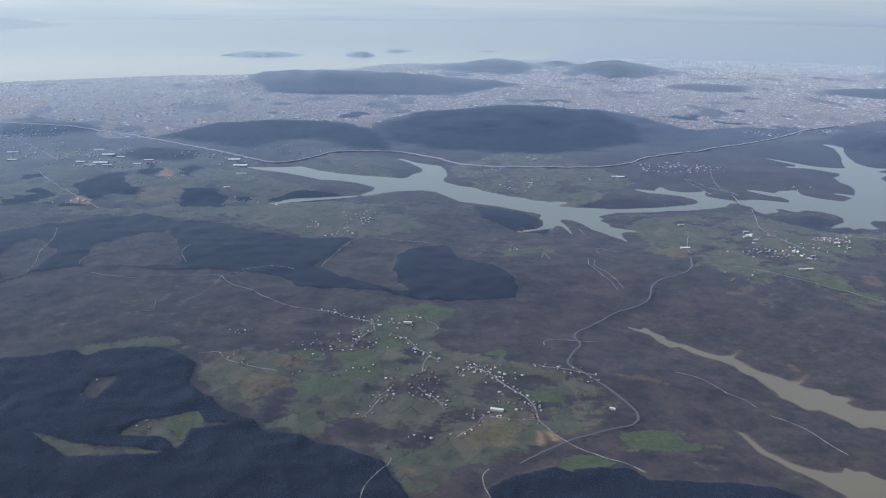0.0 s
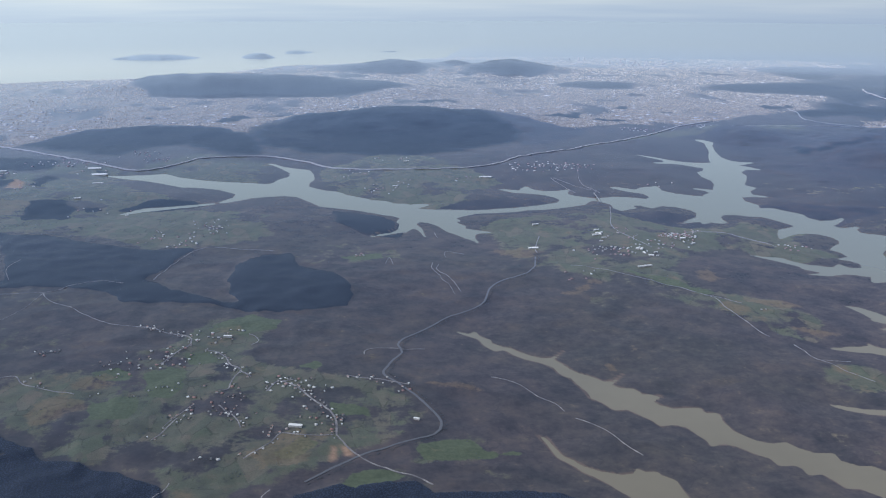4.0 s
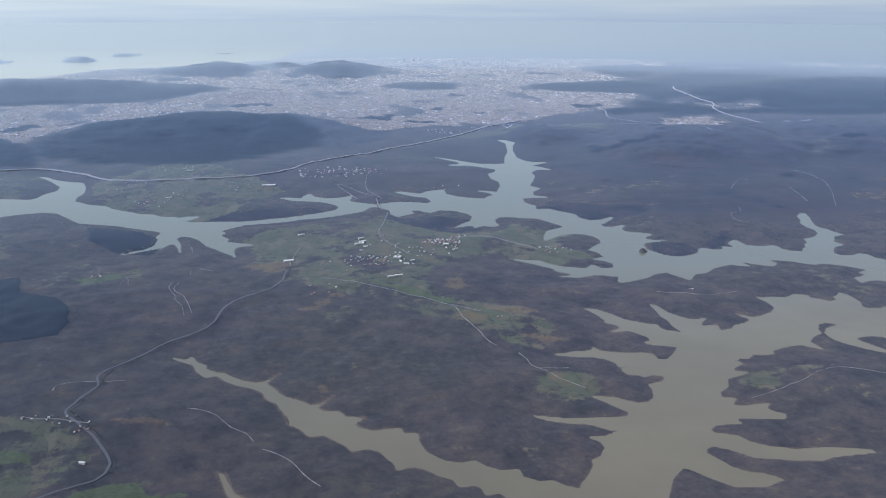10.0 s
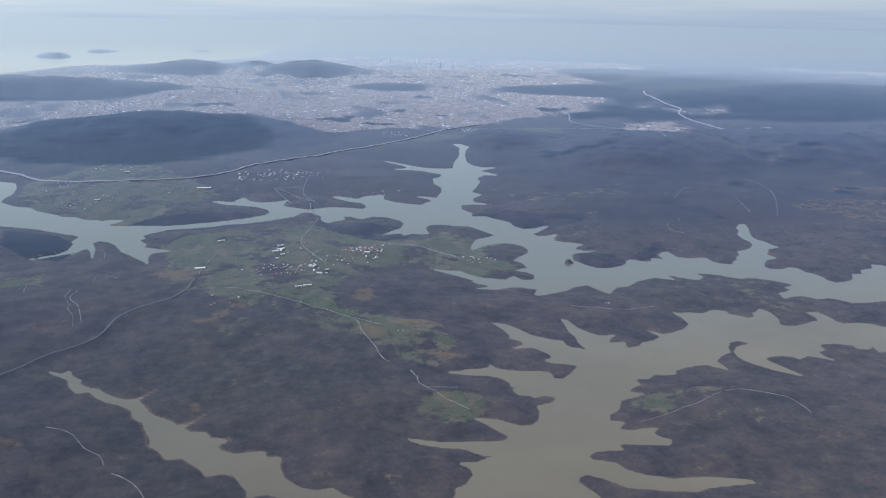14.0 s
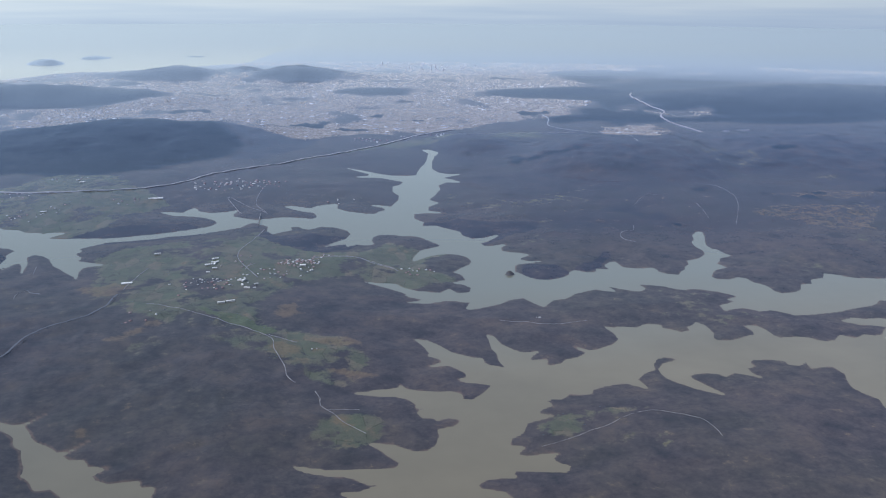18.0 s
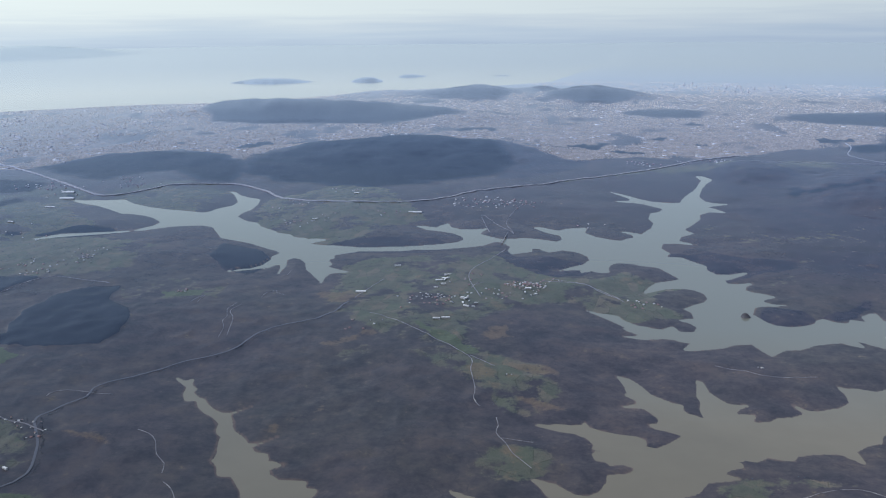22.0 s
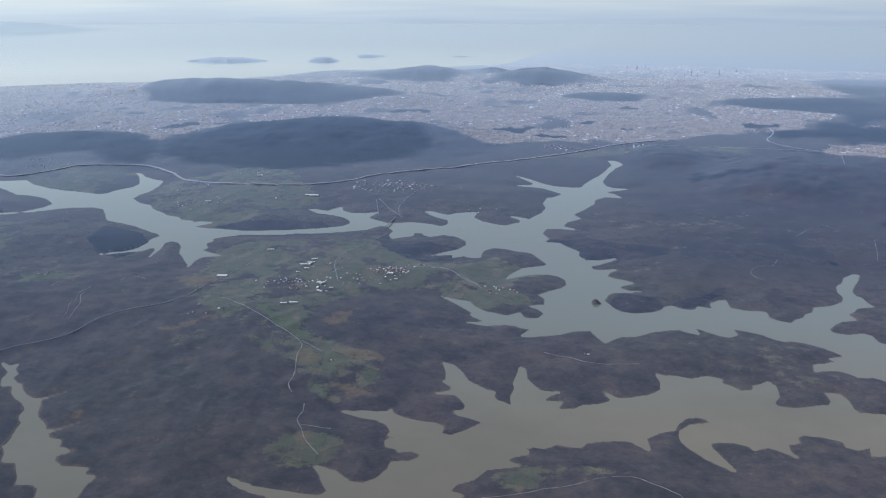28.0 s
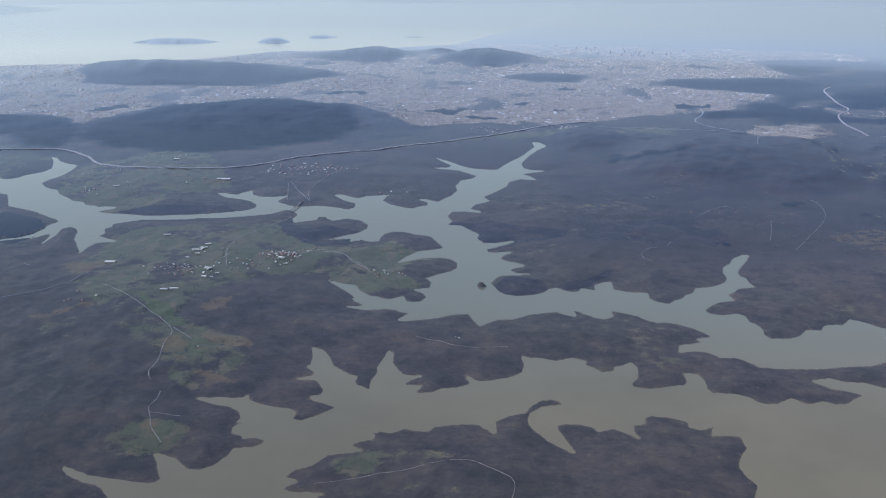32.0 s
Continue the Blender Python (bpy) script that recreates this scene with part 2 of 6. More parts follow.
    # hill woods: foliage with the blue of haze put into its colour
    haze_blue = m.ramp(m.math("ADD", m.math("MULTIPLY", fine, 0.5), m.math("MULTIPLY", mid, 0.5)),
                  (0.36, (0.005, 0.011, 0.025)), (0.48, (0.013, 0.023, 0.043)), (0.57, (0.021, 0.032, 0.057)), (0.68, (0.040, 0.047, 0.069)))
    town = m.ramp(m.math("ADD", m.math("MULTIPLY", fine, 0.55), m.math("MULTIPLY", mid, 0.45)),
                  (0.36, (0.105, 0.107, 0.10)), (0.47, (0.205, 0.172, 0.166)), (0.62, (0.32, 0.272, 0.26)))
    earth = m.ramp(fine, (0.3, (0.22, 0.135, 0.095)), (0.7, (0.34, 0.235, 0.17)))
    vein = m.math("LESS_THAN", m.math("ABSOLUTE", m.math("SUBTRACT", m.noise(0.032, 4.0, 0.6), 0.5)), 0.006)
    wood = m.mix(m.math("MULTIPLY", vein, 0.22), wood, (0.030, 0.033, 0.042))
    wood = m.mix(m.math("MULTIPLY", m.crisp("dark_wood", (blot, 1.0), (mid, 1.2), k=2.0), 0.85), wood, m.ramp(m.math("ADD", m.math("MULTIPLY", mid, 0.6), m.math("MULTIPLY", blot, 0.4)), (0.38, (0.018, 0.021, 0.036)), (0.5, (0.033, 0.033, 0.050)), (0.62, (0.054, 0.047, 0.060))))
    col = m.mix(m.crisp("grass", (blot, 1.9), (mid, 0.9), (fine, 0.7), k=4.0), wood, grass)
    col = m.mix(m.crisp("meadow", (blot, 0.8), (fine, 0.5), k=8.0), col, m.ramp(fine, (0.35, (0.066, 0.082, 0.050)), (0.65, (0.096, 0.114, 0.070))))
    col = m.mix(m.math("MULTIPLY", m.crisp("ochre", (blot, 2.0), (fine, 1.2), k=2.5), 0.42), col, ochre)
    col = m.mix(m.crisp("town", (fine, 0.7), (mid, 0.4), k=3.0), col, town)
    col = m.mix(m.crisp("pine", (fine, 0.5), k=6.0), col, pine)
    col = m.mix(m.crisp("hillwood", (mid, 0.7), (blot, 0.5), (fine, 0.3), k=6.0), col, haze_blue)
    col = m.mix(m.attr("earth_and_haze"), col, earth)
    return m.done(col, bump=m.math("ADD", m.math("MULTIPLY", grit, 0.5), fine), strength=0.5, dist=0.6, haze_gain=m.attr("haze_gain"))


def water_material(name, murk, rough, haze_gloss, tint, clear=None):
    m = Mat(name)
    k = m.noise(0.02, 4.0)
    col = m.ramp(k, (0.3, tuple(c * 0.88 for c in murk)), (0.7, tuple(c * 1.12 for c in murk)))
    if clear:
        # farther water: less silt, and reflected sky put into the colour
        place = m.n("ShaderNodeSeparateXYZ")
        m.link(m.coord(), place.inputs[0])
        silt_and_sky = m.n("ShaderNodeMapRange", From_Min=285.0, From_Max=370.0)
        m.link(m.math("ADD", place.outputs["Y"], m.math("MULTIPLY", k, 30.0)), silt_and_sky.inputs["Value"])
        col = m.mix(silt_and_sky.outputs[0], col, clear)
    # one term gives both the water's reflection and the haze over it
    return m.done(col, rough=rough / 0.3, bump=m.noise(5.0, 5.0), strength=0.08, dist=0.04, haze_gloss=haze_gloss, tint=tint, veil=(0.99, 0.975, 0.95))


M_LAND = ground_material()
M_LAKE = water_material("lake_water", (0.154, 0.132, 0.096), 0.10, 0.152, (0.88, 0.92, 0.96, 1), (0.148, 0.152, 0.137))
M_SEA = water_material("sea_water", (0.16, 0.18, 0.20), 0.27, 0.16, (0.87, 0.875, 0.88, 1))

# ---- plan: shores ----
MAIN_LAKE_1 = [(-125.4, 573.9), (-118, 572.7), (-102.9, 574.2), (-89.9, 577.4), (-78.9, 565.3), (-62.4, 554.3), (-48.6, 548.7), (-34.2, 545.1), (-23.5, 541.1), (-19.5, 544.9), (-17.4, 553.6), (-11.6, 563), (-11.7, 573.9), (-17.6, 588.4), (-24.4, 601.6), (-31.9, 611.2), (-25, 607.7), (-17.7, 596.3), (-9.4, 589.2), (-1.1, 584.3), (2.2, 569.8), (3.3, 552.3), (0.9, 543.6), (1.3, 532.3), (10.6, 520.8), (19.2, 515.6), (23.7, 507.3), (33.2, 498.4), (38.5, 492.1), (45.5, 490.1), (49.9, 484), (56.5, 479.6), (66.3, 478.1)]
MAIN_LAKE_2 = [(46.1, 485.1), (52.7, 480.7), (70, 480.8), (65.5, 475.6), (61.1, 470.6), (67.5, 467.6), (73.7, 466.9), (79.9, 466.2), (91.2, 463.7), (102.2, 465.6), (110.4, 467.3)]
MAIN_LAKE_3 = [(110.4, 467.3), (115.7, 468.8), (129.1, 473.3), (139.4, 478.7), (142.3, 484.9), (140.4, 492.1), (135.4, 499.3), (127.9, 503.9), (119.1, 507.2), (111.9, 516.1), (116.7, 515.1), (124.2, 511.6), (125.8, 517.1), (129.7, 523), (131.6, 513.5), (137.7, 508.6), (147, 509.3), (152.6, 512.3), (149.7, 504.2), (148.8, 499), (153.6, 494.3), (161.3, 487.5), (168.4, 489.2), (174.2, 490.9), (182, 489), (190.4, 483.7), (194.1, 488.7), (192.6, 498.5), (186.1, 504.3), (177.7, 516.9), (181.8, 517.2), (191.7, 508.7), (196.5, 514.3), (207.1, 517.8), (205.4, 505.8), (211.2, 496.1), (217.7, 491.7), (224, 488.5), (228.1, 493.7), (232.4, 496.5)]
MAIN_LAKE_4 = [(230.9, 503.9), (225.7, 509.9), (229.9, 508.9), (236.4, 504.3), (240.4, 513.6), (243.2, 519.2), (246.4, 531.8), (244.6, 543.2), (247.3, 558.5), (252.9, 563.6), (256.4, 571.8), (250.6, 579.6), (245, 587.6), (238.5, 590.6), (226.1, 593.1), (238.2, 595.8), (238.9, 603), (227, 626.6), (236.5, 613.9), (244.4, 601.7), (251.9, 593.4), (262.7, 590.7), (268.7, 591.2), (273.5, 607.6), (279.1, 622.9), (283, 631), (289.3, 651.7), (294.8, 673.7), (293.4, 691.9), (298.7, 690), (302.6, 676.6), (295.5, 660.7), (288.9, 639.4), (284.7, 621.5), (283, 612), (284.2, 597.7), (289.3, 591.1), (298.5, 590.1), (289.1, 584.3), (282, 580.4), (287.1, 574.2)]
MAIN_LAKE_5 = [(291.5, 563.4), (281.7, 565.8), (274.9, 557.5), (273.1, 545.3), (266.7, 530.5), (259.9, 517.8), (263.8, 508.9), (256.3, 500.7), (253.6, 490.8), (261.8, 483.1), (250.9, 485.8), (245, 485.4), (242.7, 474.8), (246, 465.1), (242.9, 456.4), (250.6, 457), (255, 449.1), (259.3, 442.5), (258.7, 434.8), (262.2, 427.6), (268.7, 428.1), (276.5, 432.4), (272.6, 426.6), (267.5, 421.7), (263.2, 418.8), (264.3, 413.7), (268.8, 413.2), (275.8, 415.4), (271.2, 410), (270, 404.1), (273.6, 400.3), (280.8, 396.1), (274.8, 391.8), (273.6, 388), (276.3, 385.2), (281.6, 384.1), (274.7, 382.9), (271.2, 382.6), (268.9, 380.3), (266.7, 373.8), (265.6, 371.6), (267.2, 367.6), (269, 361.8), (272.2, 358.1), (276.5, 357.1), (283.1, 358.9)]
MAIN_LAKE_6 = [(287.6, 362.4), (289.3, 366.5), (292.2, 368.1), (296.4, 363.7), (300.7, 363.4), (302.1, 367.4), (307.4, 365.2), (308.1, 371.9), (311.8, 375.6), (314.1, 376.5), (314.2, 367.6), (319.3, 364.7), (326.8, 363.9), (326.2, 357.5), (329.5, 354), (333.3, 351.9), (336.2, 356.4), (339.8, 358.5), (341.6, 362.4), (344.9, 365.2), (347, 371.3), (351.2, 372.3), (356.1, 374.7), (360.4, 379.1), (363.1, 385.6), (362.5, 390.7), (364.6, 399.9), (368.2, 404), (371.8, 412.3), (376.8, 417.7), (379.1, 417), (376.3, 411), (372.8, 404.4), (368.1, 394.1), (367.6, 387.4), (369.4, 385.4), (369.3, 379.7), (370.5, 375), (363.3, 372.5), (360.4, 367.6), (357.1, 364.8), (358.8, 358.6)]
MAIN_LAKE_7 = [(352, 356.3), (349.1, 353), (345, 347.4), (345.5, 342.8), (350.6, 341.4), (356.2, 343.5), (358.1, 340.8), (358.1, 335.3), (359.7, 333.8), (360.9, 329.1), (360, 324.4), (361.8, 320.5), (368.5, 321), (371.9, 322.7), (376.9, 329.7), (381.5, 329), (384.5, 333.9), (388.2, 334.7), (391, 334.4), (395.2, 340.7), (397.7, 339.2), (401.2, 335.7), (404.3, 332.2), (416.6, 328.9), (430.2, 325.8), (420.9, 306.4), (405.4, 303.1), (393.9, 305.8), (391.5, 303.5), (387, 301), (379.7, 300), (372, 297.8), (364.9, 297.3), (357.9, 297.2), (351.9, 297.7), (348.7, 302.2), (345.7, 304.7)]
MAIN_LAKE_8 = [(341.2, 304.4), (339.2, 307.4), (335.9, 309.1), (331.1, 308.3), (328.7, 307.2), (330.2, 312.9), (334, 313.7), (339.3, 316.5), (336.9, 318.8), (342.7, 321.2), (341, 324.6), (337.2, 329.5), (332.9, 333), (328.3, 334.8), (326.1, 333.6), (322.5, 336.1), (320.1, 339.8), (316.4, 342.4), (311.6, 345), (309.5, 344.8), (310.8, 338.6), (307.5, 336.1), (304.6, 337.6), (300, 341.8), (296.1, 345.1), (297.2, 337.6), (290.7, 341.8), (286.6, 340.9), (280.3, 338.7), (274.1, 333.2), (269.1, 332.9), (263.2, 326.5), (260.6, 332.3), (258.8, 337.8), (252.7, 336.8), (247.8, 333), (237, 329), (233.9, 329.3), (237.3, 336.3), (231.7, 339.9), (227.4, 340.8), (221.4, 339.2), (213.7, 341.6)]
MAIN_LAKE_9 = [(218.9, 342), (219.6, 344.4), (214.5, 349.6), (215.7, 351.6), (212.9, 355.8), (208.1, 362.1), (201.6, 370.5), (206.1, 367.4), (213.2, 365.1), (215.2, 359.3), (220.5, 353.2), (228.5, 350), (233, 354.1), (234.7, 347.9), (240.4, 347.7), (242.8, 353.5), (240.6, 359.1), (237, 362.1), (242.9, 363.9), (243, 371.4), (240.8, 376.1), (244.6, 380.7), (250.2, 385.6), (252.7, 391), (251.9, 398), (248.5, 403.4), (243.7, 405.5), (235.7, 403.3), (232.3, 400.6), (226.6, 396.2), (229.5, 404.5), (233.7, 412.3), (239.8, 415.3), (245.2, 418.3), (241.4, 428.9), (237.3, 438), (231.2, 440.4), (224.1, 444.8)]
MAIN_LAKE_10 = [(219.1, 445.5), (215, 441.2), (213.7, 434.3), (214, 427.8), (210.1, 427.5), (205.8, 430), (201, 426.8), (202.8, 432.6), (195.2, 430.2), (190.3, 427.9), (197.1, 435), (202.9, 440.3), (206.4, 448.6), (205.4, 455.7), (200.8, 464), (193, 467.8), (186.7, 462.9), (184.1, 464.9), (181.9, 470.3), (177, 468.8), (178.1, 463.4), (172.9, 460.8), (168, 457.2), (166.5, 463.6), (167.5, 472.7), (160.8, 482.6), (156.7, 481.2), (152.5, 473.8), (144.7, 469.8), (131.7, 464.4), (117.9, 462.3), (112.9, 459.7)]
MAIN_LAKE_11 = [(112.9, 459.7), (104.5, 459.1), (90.8, 457), (85.1, 453.3), (78.9, 447.6), (81.4, 443.6), (78.8, 439.3), (82.9, 431.6), (81.5, 426.7), (93.1, 419), (85.7, 415.8), (84.6, 409.4), (85, 399.9)]
MAIN_LAKE_12 = [(85.3, 403.2), (83.1, 404.8), (77.5, 415.4), (73.5, 420.8), (69.9, 432.6), (65.9, 439.5), (61.3, 442.3), (58.9, 438.8), (61.3, 426.5), (62, 412.7), (60.7, 421.3), (58.2, 429.2), (55.8, 427.9), (52.6, 420.5), (45.6, 416.7), (41, 414.2), (36.6, 414.7), (38.9, 419.9), (44.9, 422.6), (48.7, 428.1), (49.7, 437.8), (50.5, 444.4), (52.5, 450.2), (48.4, 455.5), (44.8, 457.5), (38.5, 462.7), (30.2, 469.2), (22.5, 473.4), (10.6, 479.8), (4.6, 491.2), (-3.1, 504.5), (-10.3, 508.1), (-20.1, 507.1), (-28.7, 503.3), (-38.6, 495), (-55.5, 484.9), (-70.8, 479.2), (-92.4, 467.6), (-81.8, 480.8), (-58.4, 487.4), (-44.4, 493), (-38.1, 505.2), (-37.7, 514.2), (-47.4, 525.6), (-55.4, 531.3), (-64.6, 535.3), (-72.3, 536.1), (-84.4, 546.8), (-98.4, 557.8), (-114.1, 565.5)]
MAIN_LAKE = MAIN_LAKE_1 + MAIN_LAKE_2 + MAIN_LAKE_3 + MAIN_LAKE_4 + MAIN_LAKE_5 + MAIN_LAKE_6 + MAIN_LAKE_7 + MAIN_LAKE_8 + MAIN_LAKE_9 + MAIN_LAKE_10 + MAIN_LAKE_11 + MAIN_LAKE_12
SOUTH_LAKE_1 = [(410.6, 285.1), (384.5, 282.1), (376.9, 278.6), (372.4, 275), (369.7, 271.9), (366.4, 271.7), (363.8, 273.3), (358.4, 271.5), (354.7, 274.8), (350.2, 270.6), (345.4, 270.6), (342.5, 274.7), (339, 276.7), (332.5, 277), (331.4, 279.6), (331.8, 285.5), (331.1, 290.3), (326.8, 290.4), (327.2, 285.2), (326, 281.6), (321.6, 280.5), (314.6, 278.5), (309.8, 279.7), (309.2, 282), (312.1, 287), (312.7, 294.5), (311.2, 296.6), (309.1, 294.3), (306.5, 294.1), (305.7, 290.6), (301.6, 289.5), (299.3, 292.7), (295.9, 294.6), (297.1, 297.3), (292.7, 299.2), (288.1, 296.7), (283.7, 298.6), (280.1, 298.8), (277.4, 300)]
SOUTH_LAKE_2 = [(278.2, 294.3), (277.7, 287.9), (272.7, 283.4), (267.6, 281.1), (263.3, 280.4), (261.5, 282.7), (259.7, 284.6), (260.4, 281.4), (261.7, 278.7), (257.6, 275.3), (252.6, 274.2), (250.2, 271.8), (246.1, 271.1), (244.8, 272.5), (246.2, 274.5), (246.5, 276.5), (241.5, 275.7), (240.8, 277.3), (242.7, 280.6), (245.9, 283.2), (240.7, 282.9), (238.3, 286.4), (235.9, 291.3), (235.3, 300.2), (233.9, 301.1), (233.4, 295.6), (232.2, 288.1), (233, 284.8), (231.6, 279.8), (232.1, 270.9), (230.8, 272.7), (227.1, 275.1), (225.8, 278.2), (226.5, 281.5), (223.3, 282.9), (220.1, 286), (217.3, 288.8), (215.4, 294.3), (211.9, 300.9), (208.3, 303), (210.2, 297.6), (211.4, 289.7), (210, 287.4), (212.6, 285.5)]
SOUTH_LAKE_3 = [(213, 281.4), (207.5, 278.5), (214.4, 278.6), (216.2, 275.6), (218.3, 271.8), (218.2, 268.1), (214.3, 266.7), (216.3, 265), (219.9, 263.4), (222.5, 262.6), (224, 260.5), (221.8, 257.6), (219.2, 254.7), (215.1, 251.4), (212.4, 252.9), (213.1, 257), (210.2, 258.9), (206.1, 259.3), (199.7, 262.1), (197.6, 263.7), (196.5, 266.6), (195.7, 264.3), (190.9, 264), (186, 263.7), (181.5, 264.5), (186.5, 261.9), (192.8, 260.2), (197.1, 256.6), (198.7, 252.7), (198.1, 250), (202.5, 249.6), (198, 247.7), (198.7, 244.2), (201.9, 243.2), (202.1, 241.4), (205.6, 242.5), (208.4, 240.6), (208.2, 238.5), (205.7, 236.5), (201.5, 235.4), (201.1, 231.9), (198.9, 227)]
SOUTH_LAKE_4 = [(196, 224.7), (192.5, 224.7), (189.3, 227.7), (187.8, 229.9), (184.5, 230.8), (182.1, 231.5), (184.1, 228), (185.3, 224.8), (188, 220.2), (186.5, 217.8), (181.6, 217.7), (176.2, 218.9), (168.6, 220.2), (164, 222.5), (161.7, 223.7), (164.8, 220.7), (169.6, 217.9), (174.9, 215.5), (177.5, 212.7), (178.8, 211.6)]
SOUTH_LAKE_5 = [(180.7, 211.9), (180.5, 210.2), (175.9, 208), (171.5, 208.9), (173.6, 206.8), (173.6, 202.5), (170.4, 198.3), (167.5, 197.4), (166.7, 194.5), (163.8, 190.6), (161.6, 188.2), (159.3, 185.3), (156.7, 187.2), (154.5, 190.2), (151, 190.6), (147.4, 193.9), (148, 196.7), (143.9, 197.5), (140.7, 200.5), (139, 203.6), (135.7, 203), (131.9, 205), (129.9, 207.9), (128.2, 211.4), (127.6, 216.5), (128.4, 221.2), (124.3, 222.3), (124.9, 225.1), (121, 225.5), (117, 225.5), (114.4, 227.8), (113.2, 230.3), (116.9, 233.6), (111.5, 235.1), (110, 238.9), (106.8, 239.5), (104.6, 242.3)]
SOUTH_LAKE_6 = [(110.1, 249.8), (105.6, 244.9), (103, 244.6), (99.7, 248.9), (96, 252.2), (93.7, 258.2), (91.4, 262.2), (95.9, 268.7), (91.1, 263.6), (88.4, 263.3), (84.4, 265.9), (82.1, 268.6), (79.9, 272.3), (77.4, 273.8), (74.1, 276.9), (73.9, 280.3), (71, 283.4), (69.9, 287.2), (67.5, 285.6), (64, 288.3), (67.5, 284.6), (70.5, 281), (71.3, 276), (74.3, 270.6), (77.1, 271.5), (79.3, 267.3), (83.1, 263), (87, 260), (89.8, 255.5), (91.4, 249.8), (93.1, 248.2), (94.3, 243.1), (95.8, 237.8), (95.7, 233.4), (98.4, 231), (100.5, 226), (104.3, 225.6), (106.6, 222.4), (108.9, 219.2), (110.2, 215.6), (113.5, 216.3), (116.8, 214.3)]
SOUTH_LAKE_7 = [(118.5, 210.1), (119.7, 206.8), (119.5, 203.8), (123.4, 204.5), (126.4, 202.4), (128.8, 199), (131.7, 196.9), (132.5, 193.4), (136.1, 193.2), (137.5, 191.5), (137.5, 188.2), (140.6, 188.7), (141.9, 185.2), (143.1, 181.8), (146.3, 181.2), (148.6, 178.7), (151.8, 175.6), (153.1, 171.7), (150.8, 164), (147.7, 154.1), (128.3, 136.5)]
SOUTH_LAKE_8 = [(156.1, 149.3), (182.6, 185.1), (187.5, 189.8), (189.3, 187.9), (191.2, 184.2), (195, 178.7), (202.5, 177), (207.7, 178.8), (204.9, 181.6), (201.5, 183.4), (198.7, 186.5), (197.7, 190.7), (196.5, 194.5), (197.5, 196.7), (200.2, 197.8), (204.1, 194.7), (207.2, 190.5), (211.4, 188.5), (217.5, 186), (222.7, 184.6), (226.4, 185.7), (232.5, 185.7), (238.1, 185.8), (233.8, 187.6), (227.5, 190.1), (220.1, 190.6), (214, 193.4), (210.5, 197), (209.3, 200.8), (204.3, 203.3), (203.9, 205.9), (207.3, 208.2), (214.1, 207.3), (213.6, 209.7), (214.8, 210.4), (222.1, 208.8), (227.1, 207.4), (228.8, 208.9)]
SOUTH_LAKE_9 = [(226.6, 211.1), (225.7, 213.9), (228.5, 216.1), (226.1, 216.3), (220, 215.9), (216.4, 218.7), (218, 218.7), (221.1, 221.5), (217.4, 222.7), (218.8, 226.7), (223, 229.6), (225.9, 234.8), (234.3, 237), (230.7, 239), (231.7, 241.6), (236.9, 243.9), (234.9, 247.4)]
SOUTH_LAKE_10 = [(235.3, 247), (238.2, 248.2), (240.6, 247.4), (242.7, 248.5), (244.1, 249.8), (247.3, 248.8), (250.8, 249), (251.7, 251.3), (257, 253.3), (261.7, 253.9), (264.8, 253.2), (268.7, 249), (268.6, 255.7), (272.5, 259.4), (277.3, 261.4), (278.2, 264.9), (281.6, 269.5), (284.9, 270.4), (289.3, 267.5), (286.3, 266.2), (282.2, 264.5), (278.9, 260.5), (278.4, 255.4), (279.4, 251.6), (283.6, 245.1), (289.1, 239.8), (287.4, 245.9), (285.5, 252), (285.6, 254.3), (288, 255.4), (292.6, 255.4), (295.6, 254.3), (296.8, 251.5)]
SOUTH_LAKE_11 = [(300.9, 253.7), (303.7, 251.7), (307, 248.8), (305.9, 251.8), (306.5, 256), (310, 256.9), (309.9, 260.2), (312, 262.1), (315.9, 261.6), (321.7, 259.4), (322.4, 257.8), (321.8, 256.1), (324.6, 254.7), (328.9, 257.2), (327.2, 251.7), (331.5, 252), (334.6, 251.3), (334.5, 247.6), (334.8, 244.7), (331.9, 240.2), (330.4, 235.9), (331.2, 230.6), (332.9, 226.9), (330.8, 221.3), (327.3, 203.7), (336.5, 179.2), (379.8, 182)]
SOUTH_LAKE = SOUTH_LAKE_1 + SOUTH_LAKE_2 + SOUTH_LAKE_3 + SOUTH_LAKE_4 + SOUTH_LAKE_5 + SOUTH_LAKE_6 + SOUTH_LAKE_7 + SOUTH_LAKE_8 + SOUTH_LAKE_9 + SOUTH_LAKE_10 + SOUTH_LAKE_11
SPIT_BAY_1 = [(365.6, 287.8), (370.9, 289.4), (375.2, 287.3), (380, 286.9), (384.9, 283.3), (411, 285.9), (409.4, 282.7), (384, 281), (377.4, 279.7), (373.2, 281.7), (368.8, 283.3)]
SPIT_BAY = SPIT_BAY_1
SMALL_ARM_1 = [(77.2, 212.4), (79, 211.7), (80.2, 205.6), (81, 201.8), (83.3, 199.4), (85.5, 196.3), (89, 193.5), (93.4, 191.6), (96.2, 192.1), (97.6, 193.9), (99, 192.3), (101.7, 192.3), (102.3, 190.4), (104.7, 188.1), (105, 182.3), (106.9, 166.1), (96, 162.2), (92.5, 182.3), (88.7, 188.4), (86.5, 190.9), (83.8, 194.5), (81.8, 198.4), (79.6, 201.5), (78.8, 205.9)]
SMALL_ARM = SMALL_ARM_1


LAKES = [MAIN_LAKE, SOUTH_LAKE, SPIT_BAY, SMALL_ARM]
